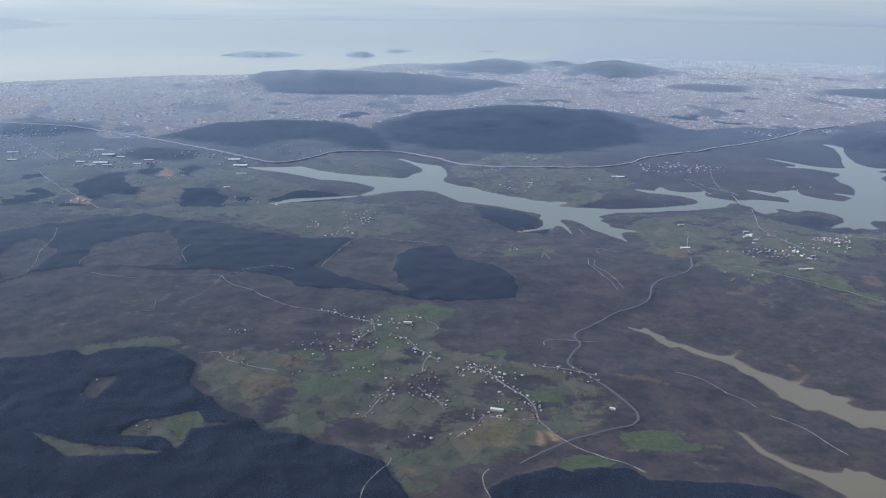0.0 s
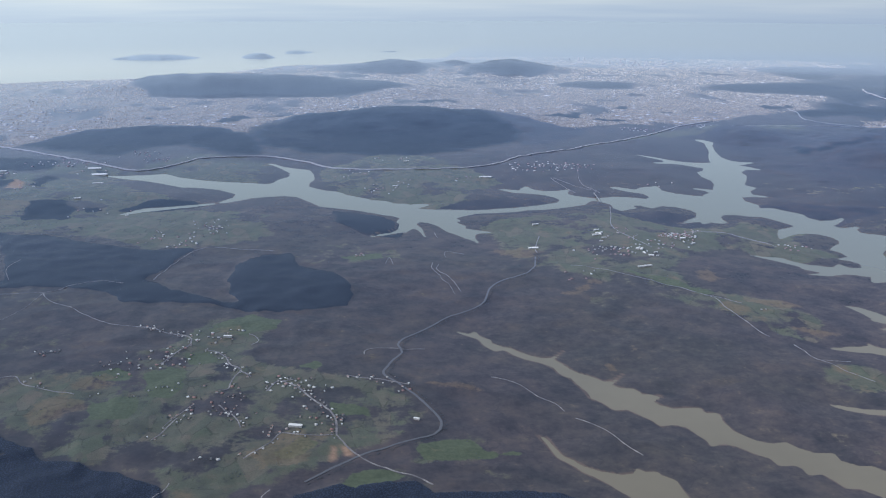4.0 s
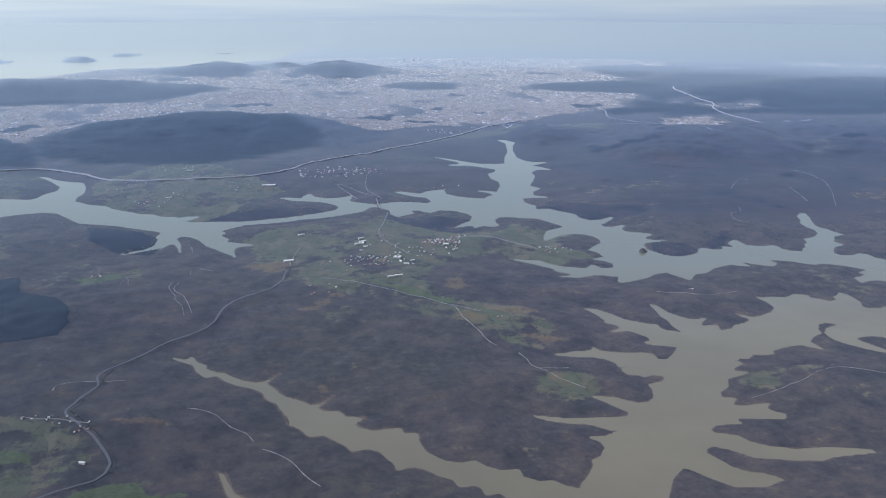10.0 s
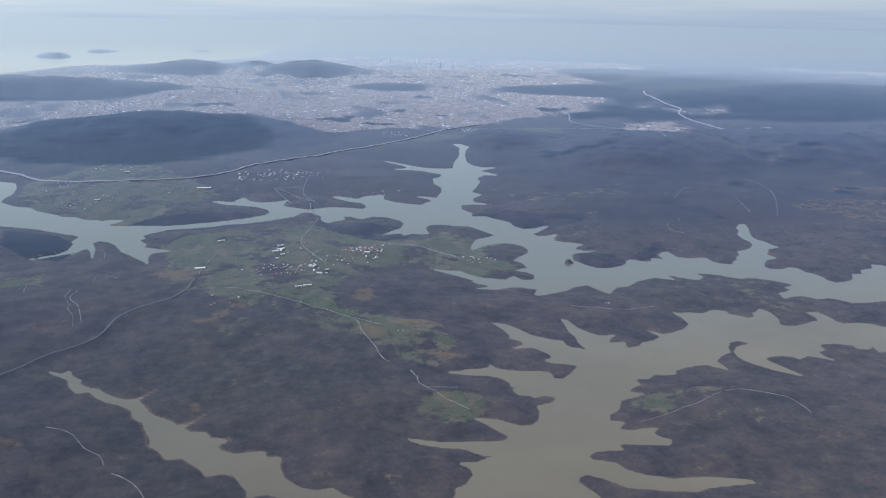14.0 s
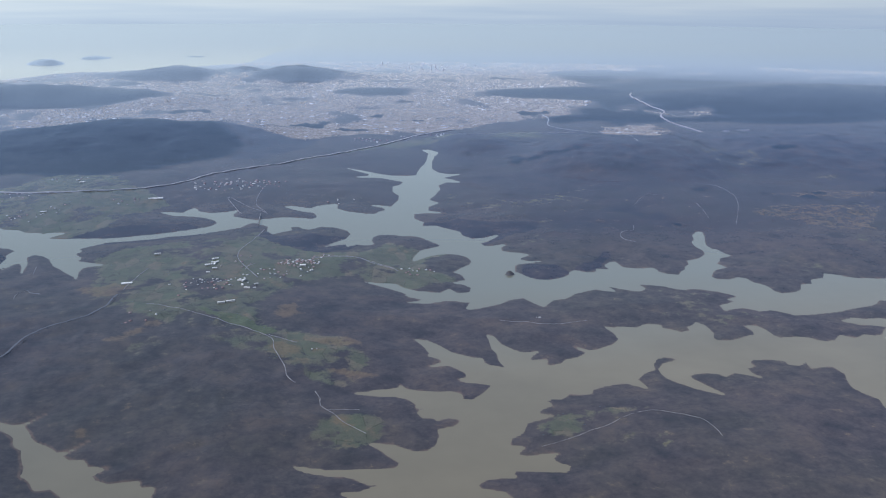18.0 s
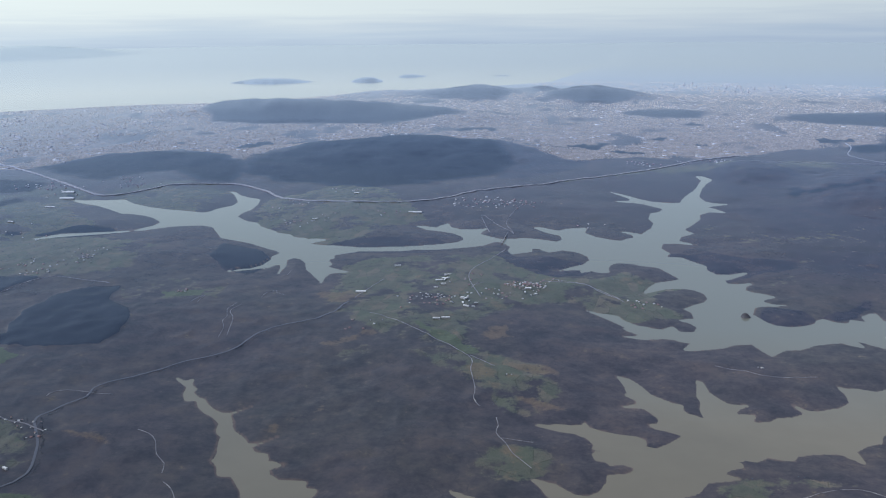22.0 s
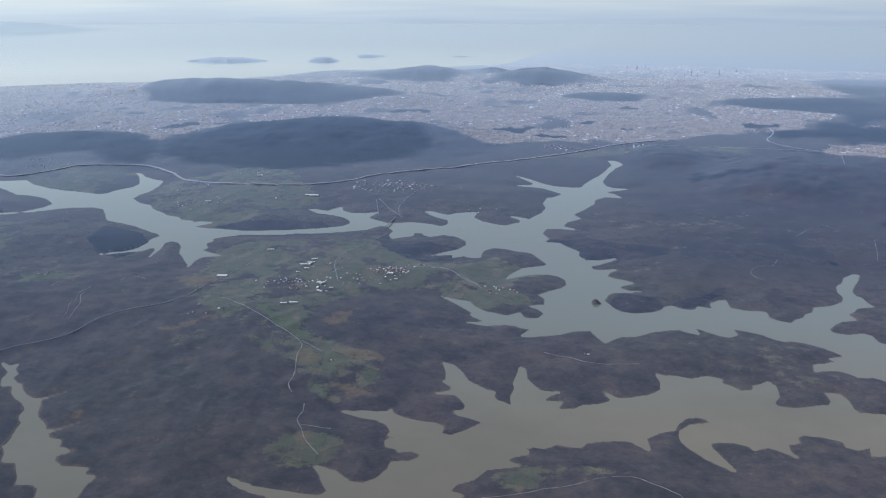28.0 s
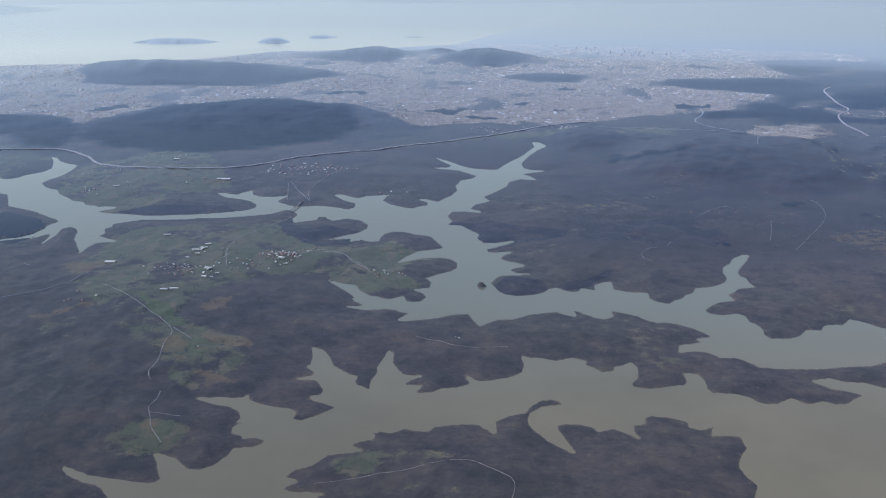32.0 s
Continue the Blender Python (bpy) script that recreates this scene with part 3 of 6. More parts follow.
COAST = [(-773, 1090), (-560, 1150), (-443, 1230), (-379, 1270), (-290, 1293), (-180, 1385), (-125, 1475), (-40, 1540), (93, 1630), (189, 1730), (330, 2400), (620, 5200)]
# hills: middle x, y, half length, half depth, height, turn, place of the top along the length
HILLS = [
    (337, 703, 30, 44, 6.2, 5.7, 0.0),
    (420.85, 618.76, 72.5, 82.4, 13.5, -9.09, 0.11),
    (588.25, 605.56, 124.66, 105.07, 14.0, -8.86, -0.11),
    (826.32, 945.34, 225.28, 128.58, 15.0, -6.03, -0.05),
    (-332.89, 1727.94, 94.42, 64.1, 11.75, 1.54, -0.11),
    (-155.59, 1749.11, 42.74, 47.68, 11.73, 1.84, 0.03),
    (-88.48, 1890.2, 38.06, 37.05, 10.29, 1.54, -0.23),
    (92.39, 1914.45, 36.5, 37.11, 5.72, 1.88, 0.11),
    (-1978.31, 3207.16, 614.55, 590.33, 40.0, -9.14, 0.41),
    (262.3, 367.9, 2.6, 2.0, 3.1, 0, 0),
]
# long ridges: the crest's x, y and height, then how far the slope reaches before and behind it
RIDGES = [
    ([(-50, 716, 1.5), (-45, 745, 3.0), (-21, 785, 4.0), (-2, 796, 6.5), (20, 800, 9.5), (48, 800, 12.0), (64, 800, 13.0), (92, 800, 12.3), (118, 800, 10.4), (131, 800, 9.0), (139, 797, 6.4), (160, 790, 4.2), (188, 780, 1.6), (216, 760, 0.2)], 130, 60),
    ([(-218, 712, 0.0), (-190, 748, 1.6), (-145, 752, 4.0), (-120, 752, 3.0), (-99, 745, 2.8), (-70, 722, 0.8), (-44, 690, 0.0)], 80, 40),
    ([(-242, 1130, 8.0), (-212, 1130, 13.4), (-180, 1130, 16.2), (-165, 1130, 15.2), (-145, 1130, 16.6), (-97, 1130, 15.6), (-50, 1130, 13.8), (-20, 1130, 11.2), (12, 1125, 8.2), (55, 1110, 7.6), (86, 1080, 5.2), (104, 1066, 1.0)], 105, 70),
    ([(-24, 1400, 0.0), (-6, 1400, 3.0), (35, 1400, 8.0), (64, 1400, 12.8), (76, 1400, 14.2), (90, 1400, 13.6), (113, 1400, 8.8), (140, 1400, 4.4)], 95, 60),
    ([(140, 1440, 2.0), (160, 1440, 6.2), (178, 1440, 10.6), (202, 1440, 4.8)], 60, 40),
    ([(190, 1350, 6.0), (216, 1350, 12.2), (236, 1350, 15.8), (252, 1350, 17.4), (266, 1350, 15.0), (282, 1350, 12.2), (310, 1350, 6.4), (326, 1350, 1.0)], 85, 60),
    ([(-120, 1425, 0.0), (-92, 1425, 2.6), (-55, 1425, 3.8), (-20, 1425, 2.6), (0, 1425, 1.0)], 60, 40),
    ([(300, 1120, 1.2), (350, 1130, 1.8), (382, 1118, 1.0)], 55, 50),
    ([(455, 1085, 1.0), (510, 1090, 2.4), (590, 1100, 3.0)], 60, 50),
    ([(-340, 735, 1.2), (-300, 735, 1.6)], 50, 30),
]


def lattice(ix, iy, seed):
    h = (ix * 374761393 + iy * 668265263 + seed * 974634777) & 0xFFFFFFFF
    h = ((h ^ (h >> 13)) * 1274126177) & 0xFFFFFFFF
    return ((h ^ (h >> 16)) & 0xFFFF) / 65535.0


def fbm(x, y, size, seed=1, octaves=4, gain=0.5):
    """Smooth value noise, from -1 to 1, with features of that size in metres."""
    total, amp, norm = np.zeros_like(x), 1.0, 0.0
    for o in range(octaves):
        u, v = x / size * 2**o + 37.1 * seed, y / size * 2**o - 11.7 * seed
        iu, iv = np.floor(u).astype(np.int64), np.floor(v).astype(np.int64)
        fu, fv = u - iu, v - iv
        fu, fv = fu * fu * (3 - 2 * fu), fv * fv * (3 - 2 * fv)
        s = seed * 13 + o
        a, b = lattice(iu, iv, s), lattice(iu + 1, iv, s)
        c, d = lattice(iu, iv + 1, s), lattice(iu + 1, iv + 1, s)
        total += amp * ((a + (b - a) * fu) * (1 - fv) + (c + (d - c) * fu) * fv)
        norm += amp
        amp *= gain
    return total / norm * 2 - 1


def outline_distance(x, y, ring, reach=90.0):
    """Metres to a closed outline, negative inside; farther than reach it is only reach."""
    ring = np.array(ring, float)
    lo, hi = ring.min(0) - reach, ring.max(0) + reach
    out = np.full(x.shape, reach)
    near = np.nonzero((x > lo[0]) & (x < hi[0]) & (y > lo[1]) & (y < hi[1]))[0]
    for start in range(0, len(near), 60000):
        idx = near[start:start + 60000]
        px, py = x[idx], y[idx]
        best, inside = np.full(len(idx), 1e9), np.zeros(len(idx), bool)
        for (ax, ay), (bx, by) in zip(ring, np.roll(ring, -1, 0)):
            dx, dy = bx - ax, by - ay
            k = ((px - ax) * dx + (py - ay) * dy) / (dx * dx + dy * dy + 1e-9)
            np.clip(k, 0, 1, out=k)
            ex, ey = ax + k * dx - px, ay + k * dy - py
            np.minimum(best, ex * ex + ey * ey, out=best)
            if ay != by:
                inside ^= ((ay > py) != (by > py)) & (px < (bx - ax) * (py - ay) / (by - ay) + ax)
        d = np.sqrt(best)
        out[idx] = np.minimum(np.where(inside, -d, d), reach)
    return out


def shore_distance(x, y):
    d = np.full(x.shape, 90.0)
    for ring in LAKES:
        d = np.minimum(d, outline_distance(x, y, ring))
    return d


SEA_RING = COAST + [(620, 12000), (-9000, 12000), (-9000, 1108)]


def sea_distance(x, y):
    return outline_distance(x, y, SEA_RING, 120.0)


def drop(x, y):
    """The roundness of the earth."""
    return ((x - 130) ** 2 + y**2) / 850000.0


def height(x, y, d=None):
    x, y = np.atleast_1d(np.asarray(x, float)), np.atleast_1d(np.asarray(y, float))
    d = shore_distance(x, y) if d is None else d
    d = d + 0.6 * np.exp(-((x - 98) / 35) ** 2 - ((y - 235) / 55) ** 2)
    dj = d - 0.3 + 0.6 * fbm(x, y, 8.0, 3, 4) * np.clip((400 - np.abs(y - 300)) / 300, 0.0, 1)
    up = np.maximum(dj, 0)
    z = np.where(dj > 0, 0.05 * np.minimum(up, 4) + (4.2 - 2.6 * np.clip((np.hypot(x - 130, y) - 600) / 130, 0, 1)) * (1 - np.exp(-(np.maximum(up - 1, 0) / 42) ** 1.3)), np.maximum(dj * 0.3, -2.0))
    rough = (1 - np.exp(-up / 40)) ** 1.3
    calm = np.clip(1.3 - np.hypot(x - 130, y) / 700, 0.2, 1)
    z += calm * rough * (1.5 * fbm(x, y, 75.0, 5, 3) - 1.8 * np.abs(fbm(x, y, 30.0, 8, 4))) + 0.95 * (1 - np.exp(-up / 10)) * (0.5 - np.abs(fbm(x, y, 11.0, 6, 3)))
    for cx, cy, rx, ry, h, turn, top in HILLS:
        c, s = math.cos(radians(turn)), math.sin(radians(turn))
        u, v = ((x - cx) * c + (y - cy) * s) / rx, (-(x - cx) * s + (y - cy) * c) / ry
        near = np.nonzero((np.abs(u) < 2.0) & (np.abs(v) < 2.2))[0]
        if not len(near):
            continue
        u, v = u[near], v[near]
        u = np.where(u < top, (u - top) / (1 + top), (u - top) / (1 - top))
        w = 1 + 0.35 * fbm(x[near], y[near], max(rx, ry) * 0.45, 9, 5)
        r2 = (np.abs(u) ** 2.2 + np.abs(v) ** 2.0) * w
        bell = np.clip(1 - r2 / 1.45, 0, 1) ** 1.6
        gully = 0.35 - np.abs(fbm(x[near], y[near], min(rx, ry) * 0.75, 10, 4))
        z[near] += h * bell * (1 + 0.24 * gully) + np.minimum(bell * 3, 1) * (0.5 * fbm(x[near], y[near], 7.0, 12, 2) + min(1.0, h * 0.06) * fbm(x[near], y[near], 24.0, 13, 3))
    for nodes, front, back in RIDGES:
        add = np.zeros_like(x)
        ring = np.array(nodes, float)
        near = np.nonzero((x > ring[:, 0].min() - front) & (x < ring[:, 0].max() + front) & (y > ring[:, 1].min() - front) & (y < ring[:, 1].max() + back))[0]
        px, py = x[near], y[near]
        top = max(n[2] for n in nodes)
        wx, wy = px + 9 * fbm(px, py, 34.0, 14, 4), py + 14 * fbm(px, py, 34.0, 15, 4)
        for (ax, ay, ah), (bx, by, bh) in zip(nodes[:-1], nodes[1:]):
            dx, dy = bx - ax, by - ay
            k = np.clip(((px - ax) * dx + (wy - ay) * dy) / (dx * dx + dy * dy), 0, 1)
            ox, oy = ax + k * dx - px, ay + k * dy - wy
            reach = np.where(oy > 0, front, back)
            side = np.clip(np.hypot(ox, oy) / reach, 0, 1)
            add[near] = np.maximum(add[near], (ah + (bh - ah) * k) * (0.5 + 0.5 * np.cos(np.pi * side ** 0.9)))
        slope = np.minimum(add[near] / max(top, 1) * 3, 1) * (1 - np.clip(add[near] / max(top, 1) - 0.75, 0, 0.2) * 4)
        z[near] += slope * min(1.6, top * 0.14) * (0.3 - np.abs(fbm(wx, wy, 40.0, 10, 4)) * 1.2)
        z = z + add
    sea = sea_distance(x, y)
    far = np.hypot(x - 130, y) > 950
    flat = np.clip(sea / 60, 0, 1)
    isle = z > 6.0
    z = np.where(far & ~isle, np.where(sea > 0, -2.9 + (z + 2.9) * flat, -6.0), z)
    z = np.where(far & isle & (sea < 0), z - 9.2, z)
    return z - drop(x, y)


# ---- the ground: one sheet, finest where the camera looks ----
def reach_rows(rows, r0, r1):
    """Rings round the start, closer together over the near land where there are many."""
    if rows < 400:
        return np.r_[1.0, 40.0, 80.0, np.geomspace(r0, r1, rows)]
    return np.r_[1.0, 40.0, 80.0, np.geomspace(r0, 920.0, rows - 120)[:-1], np.geomspace(920.0, r1, 121)]


def fan(columns, rows, r0, r1):
    fine = np.linspace(-50, 53, columns)
    coarse = np.arange(58, 306, 6.0)
    ang = np.radians(np.r_[fine, coarse])
    rad = reach_rows(rows, r0, r1)
    R_, A_ = np.meshgrid(rad, ang, indexing="ij")
    return 130 + R_ * np.sin(A_), -80 + R_ * np.cos(A_), len(rad), len(ang)


def grid_mesh(name, X, Y, Z, nr, na, keep=None):
    idx = np.arange(nr * na).reshape(nr, na)
    nxt = np.roll(idx, -1, 1)
    quads = np.stack([idx[:-1], nxt[:-1], nxt[1:], idx[1:]], -1).reshape(-1, 4)[:, ::-1]
    if keep is not None:
        quads = quads[keep.ravel()[quads].any(1)]
        used = np.unique(quads)
        back = np.zeros(nr * na, np.int64)
        back[used] = np.arange(len(used))
        quads, X, Y, Z = back[quads], X.ravel()[used], Y.ravel()[used], Z.ravel()[used]
    me = bpy.data.meshes.new(name)
    co = np.stack([X.ravel(), Y.ravel(), Z.ravel()], -1)
    me.vertices.add(len(co))
    me.vertices.foreach_set("co", co.ravel().astype(np.float32))
    me.loops.add(quads.size)
    me.loops.foreach_set("vertex_index", quads.ravel().astype(np.int32))
    me.polygons.add(len(quads))
    me.polygons.foreach_set("loop_start", np.arange(0, quads.size, 4, dtype=np.int32))
    me.polygons.foreach_set("use_smooth", np.ones(len(quads), bool))
    me.update(calc_edges=True)
    return me


def mask(x, y, ring, soft=3.0, wobble=2.5, size=14.0, seed=21):
    out = np.zeros_like(x)
    lo, hi = np.min(ring, 0) - 40, np.max(ring, 0) + 40
    near = np.nonzero((x > lo[0]) & (x < hi[0]) & (y > lo[1]) & (y < hi[1]))[0]
    px, py = x[near], y[near]
    out[near] = np.clip(0.5 - (outline_distance(px, py, ring, 40.0) + wobble * fbm(px, py, size, seed, 4)) / soft, 0, 1)
    return out


GX, GY, NR, NA = fan(940, 640, 115.0, 4830.0)
gx, gy = GX.ravel(), GY.ravel()
g_shore = shore_distance(gx, gy)
gz = height(gx, gy, g_shore)
g_sea = sea_distance(gx, gy)

# ---- plan: woods, fields and towns ----
PINE_VALLEY = [(-132.9, 244.6), (-119.7, 248.3), (-108.2, 253), (-98.7, 255), (-91.1, 257.9), (-82.2, 256.8), (-75, 249.4), (-70, 239.9), (-66.3, 230.2), (-61.4, 223), (-59.5, 218.8), (-52.1, 213.6), (-47, 209.8), (-42.9, 203.7), (-34.2, 201.5), (-28.4, 199.6), (-22.7, 198.2), (-18.1, 192.7), (-11.3, 189.6), (-9.5, 179.9), (-6.7, 172.5), (-5.5, 140.5), (-75, 132), (-108.8, 147.4), (-161.9, 220.9)]
PINE_SLOPE = [(9.3, 177.9), (16.1, 185.4), (26.7, 187.6), (30, 183.1), (37.2, 187.8), (43.6, 187.2), (47.5, 180.9), (54.8, 184.8), (66.4, 185), (77.3, 182.7), (84.6, 178.7), (86.4, 174.1), (72.7, 157.5), (8, 145.6)]
PINE_RIDGE = [(-189.9, 392.1), (-178.8, 408.2), (-145.2, 426.3), (-99.9, 408), (-67.8, 388.8), (-35.1, 388.1), (-43.7, 364.9), (-47.7, 344.2), (-34.5, 331.1), (-3.7, 305.3), (-28.5, 312.8), (-49.7, 316.8), (-60.3, 330.3), (-78.8, 335.6), (-104.4, 333.3), (-139.5, 339.6), (-156, 331.6), (-168.7, 305.4), (-207.4, 381.7)]
PINE_BLOCK = [(-19.7, 339), (-17.3, 357.3), (-7.2, 376.9), (2.6, 380), (7.6, 358.2), (20.6, 348.1), (29.3, 328.2), (28.1, 308.1), (10.3, 303.2), (-1.7, 305.9), (-16.7, 323.2)]
PINE_LAKESIDE = [(17.3, 462.8), (35.8, 453.7), (56.5, 435.3), (54.7, 423.4), (49.7, 409.7), (38.4, 414.4), (20.4, 439.2)]
GLADE_FARM = [(-78.8, 200), (-75, 207.7), (-67.4, 211), (-62.5, 214.4), (-59.4, 208), (-52.4, 207.2), (-56.6, 205), (-61.1, 203.4), (-61.5, 197.5), (-62, 191.9), (-66.7, 198.8), (-74.2, 200.7)]
GLADE_STRIP = [(-99.9, 201.1), (-88.9, 196.1), (-80, 194), (-63.5, 192.7), (-62.5, 191.3), (-78.5, 189.7), (-87.7, 189.8)]
GLADE_SMALL = [(-96.1, 223), (-96.7, 233.3), (-90.7, 234.2), (-90.1, 226), (-91.8, 220.2)]
GLADE_EDGE = [(-115.4, 258.2), (-102, 264.2), (-79, 263.9), (-73.6, 257), (-82.6, 258.1), (-99.1, 255.9), (-105.5, 250.4)]
VILLAGE_FIELDS = [(-70.2, 244), (-62, 258.6), (-49.1, 264.6), (-32, 270), (-17.2, 294.6), (-3.7, 304), (7.2, 295.3), (2.2, 276), (-3.2, 265.8), (9, 256.7), (20.5, 248.2), (36.7, 244.4), (43.1, 232.7), (48.2, 218.4), (42.6, 211.7), (28.2, 200.7), (16.6, 193.3), (3.1, 180.2), (-6.8, 176.4), (-11.3, 190.1), (-20, 198.3), (-29.9, 201), (-43.2, 205.2), (-49.1, 213), (-59.4, 219.5), (-65.9, 230.2)]
ROAD_FIELD = [(45.4, 207), (52.7, 211.3), (61.2, 210.5), (63.2, 204.3), (73.3, 203), (60.9, 198.4), (45.6, 197.2)]
LOW_FIELD = [(25, 184.3), (29.9, 192.2), (36.9, 194.3), (44.1, 189.8), (51.3, 181), (44.8, 180.4), (37.1, 187), (29.9, 182.6)]
PENINSULA_FIELDS = [(94.9, 374.2), (90.7, 402.6), (87.9, 430.6), (100.7, 439.7), (136.9, 447.6), (161.5, 461.4), (172, 452.3), (174.8, 427.1), (187.9, 414.1), (208.5, 412.9), (219.6, 425.6), (244.2, 405.1), (230.8, 391.8), (227.3, 379.9), (242.5, 363.1), (216.6, 357.9), (195.1, 377.6), (178.2, 370.5), (164.5, 354.2), (153.6, 340.5), (159.3, 317.6), (182.5, 306.2), (188.2, 299.3), (187.3, 277), (180.3, 266.6), (174, 270.1), (164, 288.3), (144, 306.1), (122.8, 332.2), (103.9, 349.9)]
FOREST_FIELD = [(166.8, 229.1), (166.7, 239), (172.6, 247.5), (181.7, 251.8), (188.3, 245.2), (187.8, 237.3), (183.2, 232.2), (173.1, 227.5)]
NORTH_FIELDS = [(8.1, 533.7), (6.1, 583.8), (51.3, 634.5), (80.9, 605.2), (103.4, 560.4), (115.2, 528.8), (98.3, 512), (86.7, 476.5), (65.6, 464.2), (32.7, 490.8)]
WEST_SHORE_FIELDS = [(-120.2, 561.7), (-111.9, 592.6), (-79, 638.3), (-29.9, 619.9), (-24.3, 599), (-31.7, 584), (-27.9, 535.1), (-74.5, 556.8)]
WEST_FIELDS = [(-110.2, 443), (-84.8, 453.2), (-47.8, 467.5), (-14.7, 441.2), (-8.2, 409.3), (-28.5, 387.8), (-58.2, 382.6)]
WEST_FARM = [(25.7, 371.9), (45.2, 382.5), (50.1, 366.5), (33.1, 363)]
SPIT_FIELDS = [(-120.2, 425), (-86.7, 450.9), (-38.9, 466.3), (-11.6, 450.3), (-21.3, 414.4), (-35.9, 398), (-60.7, 392), (-73.4, 406.9), (-96.6, 416.9)]
SMALL_FIELD = [(-165.2, 474.6), (-140.8, 490.5), (-133, 456.7), (-152.2, 448.1)]
HIGHWAY_FIELDS = [(-138.2, 544.3), (-118.2, 564.5), (-98.3, 596.9), (-56, 629.5), (-34.5, 600.6), (-43.5, 568.6), (-76.6, 547.5), (-113.9, 560.8)]
SOUTH_HEATH = [(225.2, 224.6), (236.3, 235.2), (251.8, 239.8), (265.1, 234.8), (252.6, 229.2), (236.3, 225.4)]
GREEN_FIELD = [(24.3, 371.7), (42, 379.6), (42, 367.9), (28.5, 363.1)]
FAR_FIELDS = [(192.7, 648.3), (233.2, 682.8), (268.8, 716.9), (319.8, 749.5), (411, 758.3), (403, 730), (319.3, 721.8), (253.5, 684.8)]
MEADOW_TOP = [(-22.2, 287.3), (-13.5, 291.2), (-6.8, 299.4), (-3.6, 295.1), (-8.8, 287.5), (-16.2, 284.5)]
MEADOW_YARD = [(-21.5, 267.4), (-14.3, 267.9), (-11, 262.5), (-15, 257.7), (-20.1, 261.4)]
MEADOW_LEFT = [(-31.9, 255.7), (-19.6, 255.9), (-16, 243.2), (-20.8, 236.3), (-26.4, 235.9)]
MEADOW_KNOLL = [(14.8, 254.5), (18.9, 257.4), (21.4, 254.7), (18.2, 250.2)]
MEADOW_SOUTH = [(10, 201.9), (17.3, 209.1), (22.4, 206.8), (18.2, 201.4), (13.3, 198.9)]
MEADOW_ROW = [(23.4, 230.6), (33, 227.2), (34.5, 222.3), (24.7, 222.8)]
MEADOW_ROAD = [(45.7, 206.4), (52.5, 210.3), (60.3, 209.8), (62.5, 203.4), (71.8, 202.7), (61.8, 199), (46, 197.8)]
MEADOW_LOW = [(25.8, 185), (30.2, 191.4), (36.8, 193.7), (41.6, 190.6), (37.2, 187.8), (30.1, 183.6)]
MEADOW_VILLAGE = [(-41.5, 233.8), (-35, 238.7), (-28.2, 235.6), (-26, 229.2), (-28.4, 223.7), (-37.4, 222.8)]
MEADOW_HILL = [(-17.1, 292.9), (-5.7, 300.9), (6.2, 295.3), (4.1, 286.7), (-7.1, 281), (-14.9, 286.2)]
MEADOW_MID = [(-27.8, 247.1), (-19.9, 252.5), (-16.2, 247.3), (-22.4, 242.2)]
MEADOW_GLADE = [(-68.2, 208.8), (-62.4, 213.7), (-59.6, 207.7), (-61.6, 202.8), (-61.7, 194.6), (-64.5, 198.9)]
MEADOW_WEST = [(24.3, 371.7), (42, 379.6), (42, 367.9), (28.5, 363.1)]
MEADOW_PEN_C = [(136.9, 339.3), (148.5, 331), (163.1, 312.6), (158.2, 309.6), (144.5, 324.9)]
CUT_SLOPE = [(103.1, 316.6), (109.6, 318.8), (115.5, 324.1), (121.8, 330.4), (122.6, 327.7), (116.4, 320.9), (110.4, 314.5)]
CUT_RIDE = [(106.8, 255.4), (113.3, 262.8), (118.3, 267.2), (118.6, 265), (113.5, 260.3), (107.5, 253.4)]
OCHRE_STRIP = [(172, 303), (185.1, 303.9), (190, 299.4), (181.7, 296)]
OCHRE_FIELD = [(156.5, 294.7), (160, 304.6), (169.1, 300.3), (169.9, 292.4), (162.2, 288.2)]
OCHRE_LANE = [(177.4, 280.5), (189, 277.1), (192.9, 272.5), (183.4, 272.7)]
BARN_YARD = [(91.4, 379.2), (105.7, 380.8), (110.2, 371.7), (102.4, 364.6), (94.5, 367.6)]
RED_SLOPE = [(416.6, 441.1), (445.1, 450.7), (475.1, 442.2), (496.5, 435.4), (456, 388.9), (438.5, 397.1), (432.2, 418.8)]
RED_SLOPE_TOP = [(454.8, 474.5), (504, 477.8), (526.6, 465.2), (483.9, 453)]
BRUSH_FIELD = [(-55, 226.7), (-49.1, 236.3), (-41.4, 238.5), (-41, 230.8), (-50, 225)]
HEATH = [(46.3, 242.6), (61.1, 242.9), (67.7, 236.3), (55.1, 237.6)]
EAST_OCHRE = [(163, 333.9), (170.7, 342.3), (173.6, 329), (165.8, 325.2)]
CUTTING = [(27.1, 204.9), (28.7, 204.3), (29.4, 200.5), (28, 200)]
CUTTING_SIDE = [(25, 205.1), (25.6, 204.3), (25.6, 198.8), (24.4, 197.9), (24.6, 200.8)]
AIRFIELD = [(-438.3, 837.2), (-414.4, 925.6), (-401, 937.5), (-361.6, 781.9), (-390.9, 743.7)]
QUARRY = [(-189.8, 449), (-190.8, 466.4), (-181, 460), (-178.1, 447)]
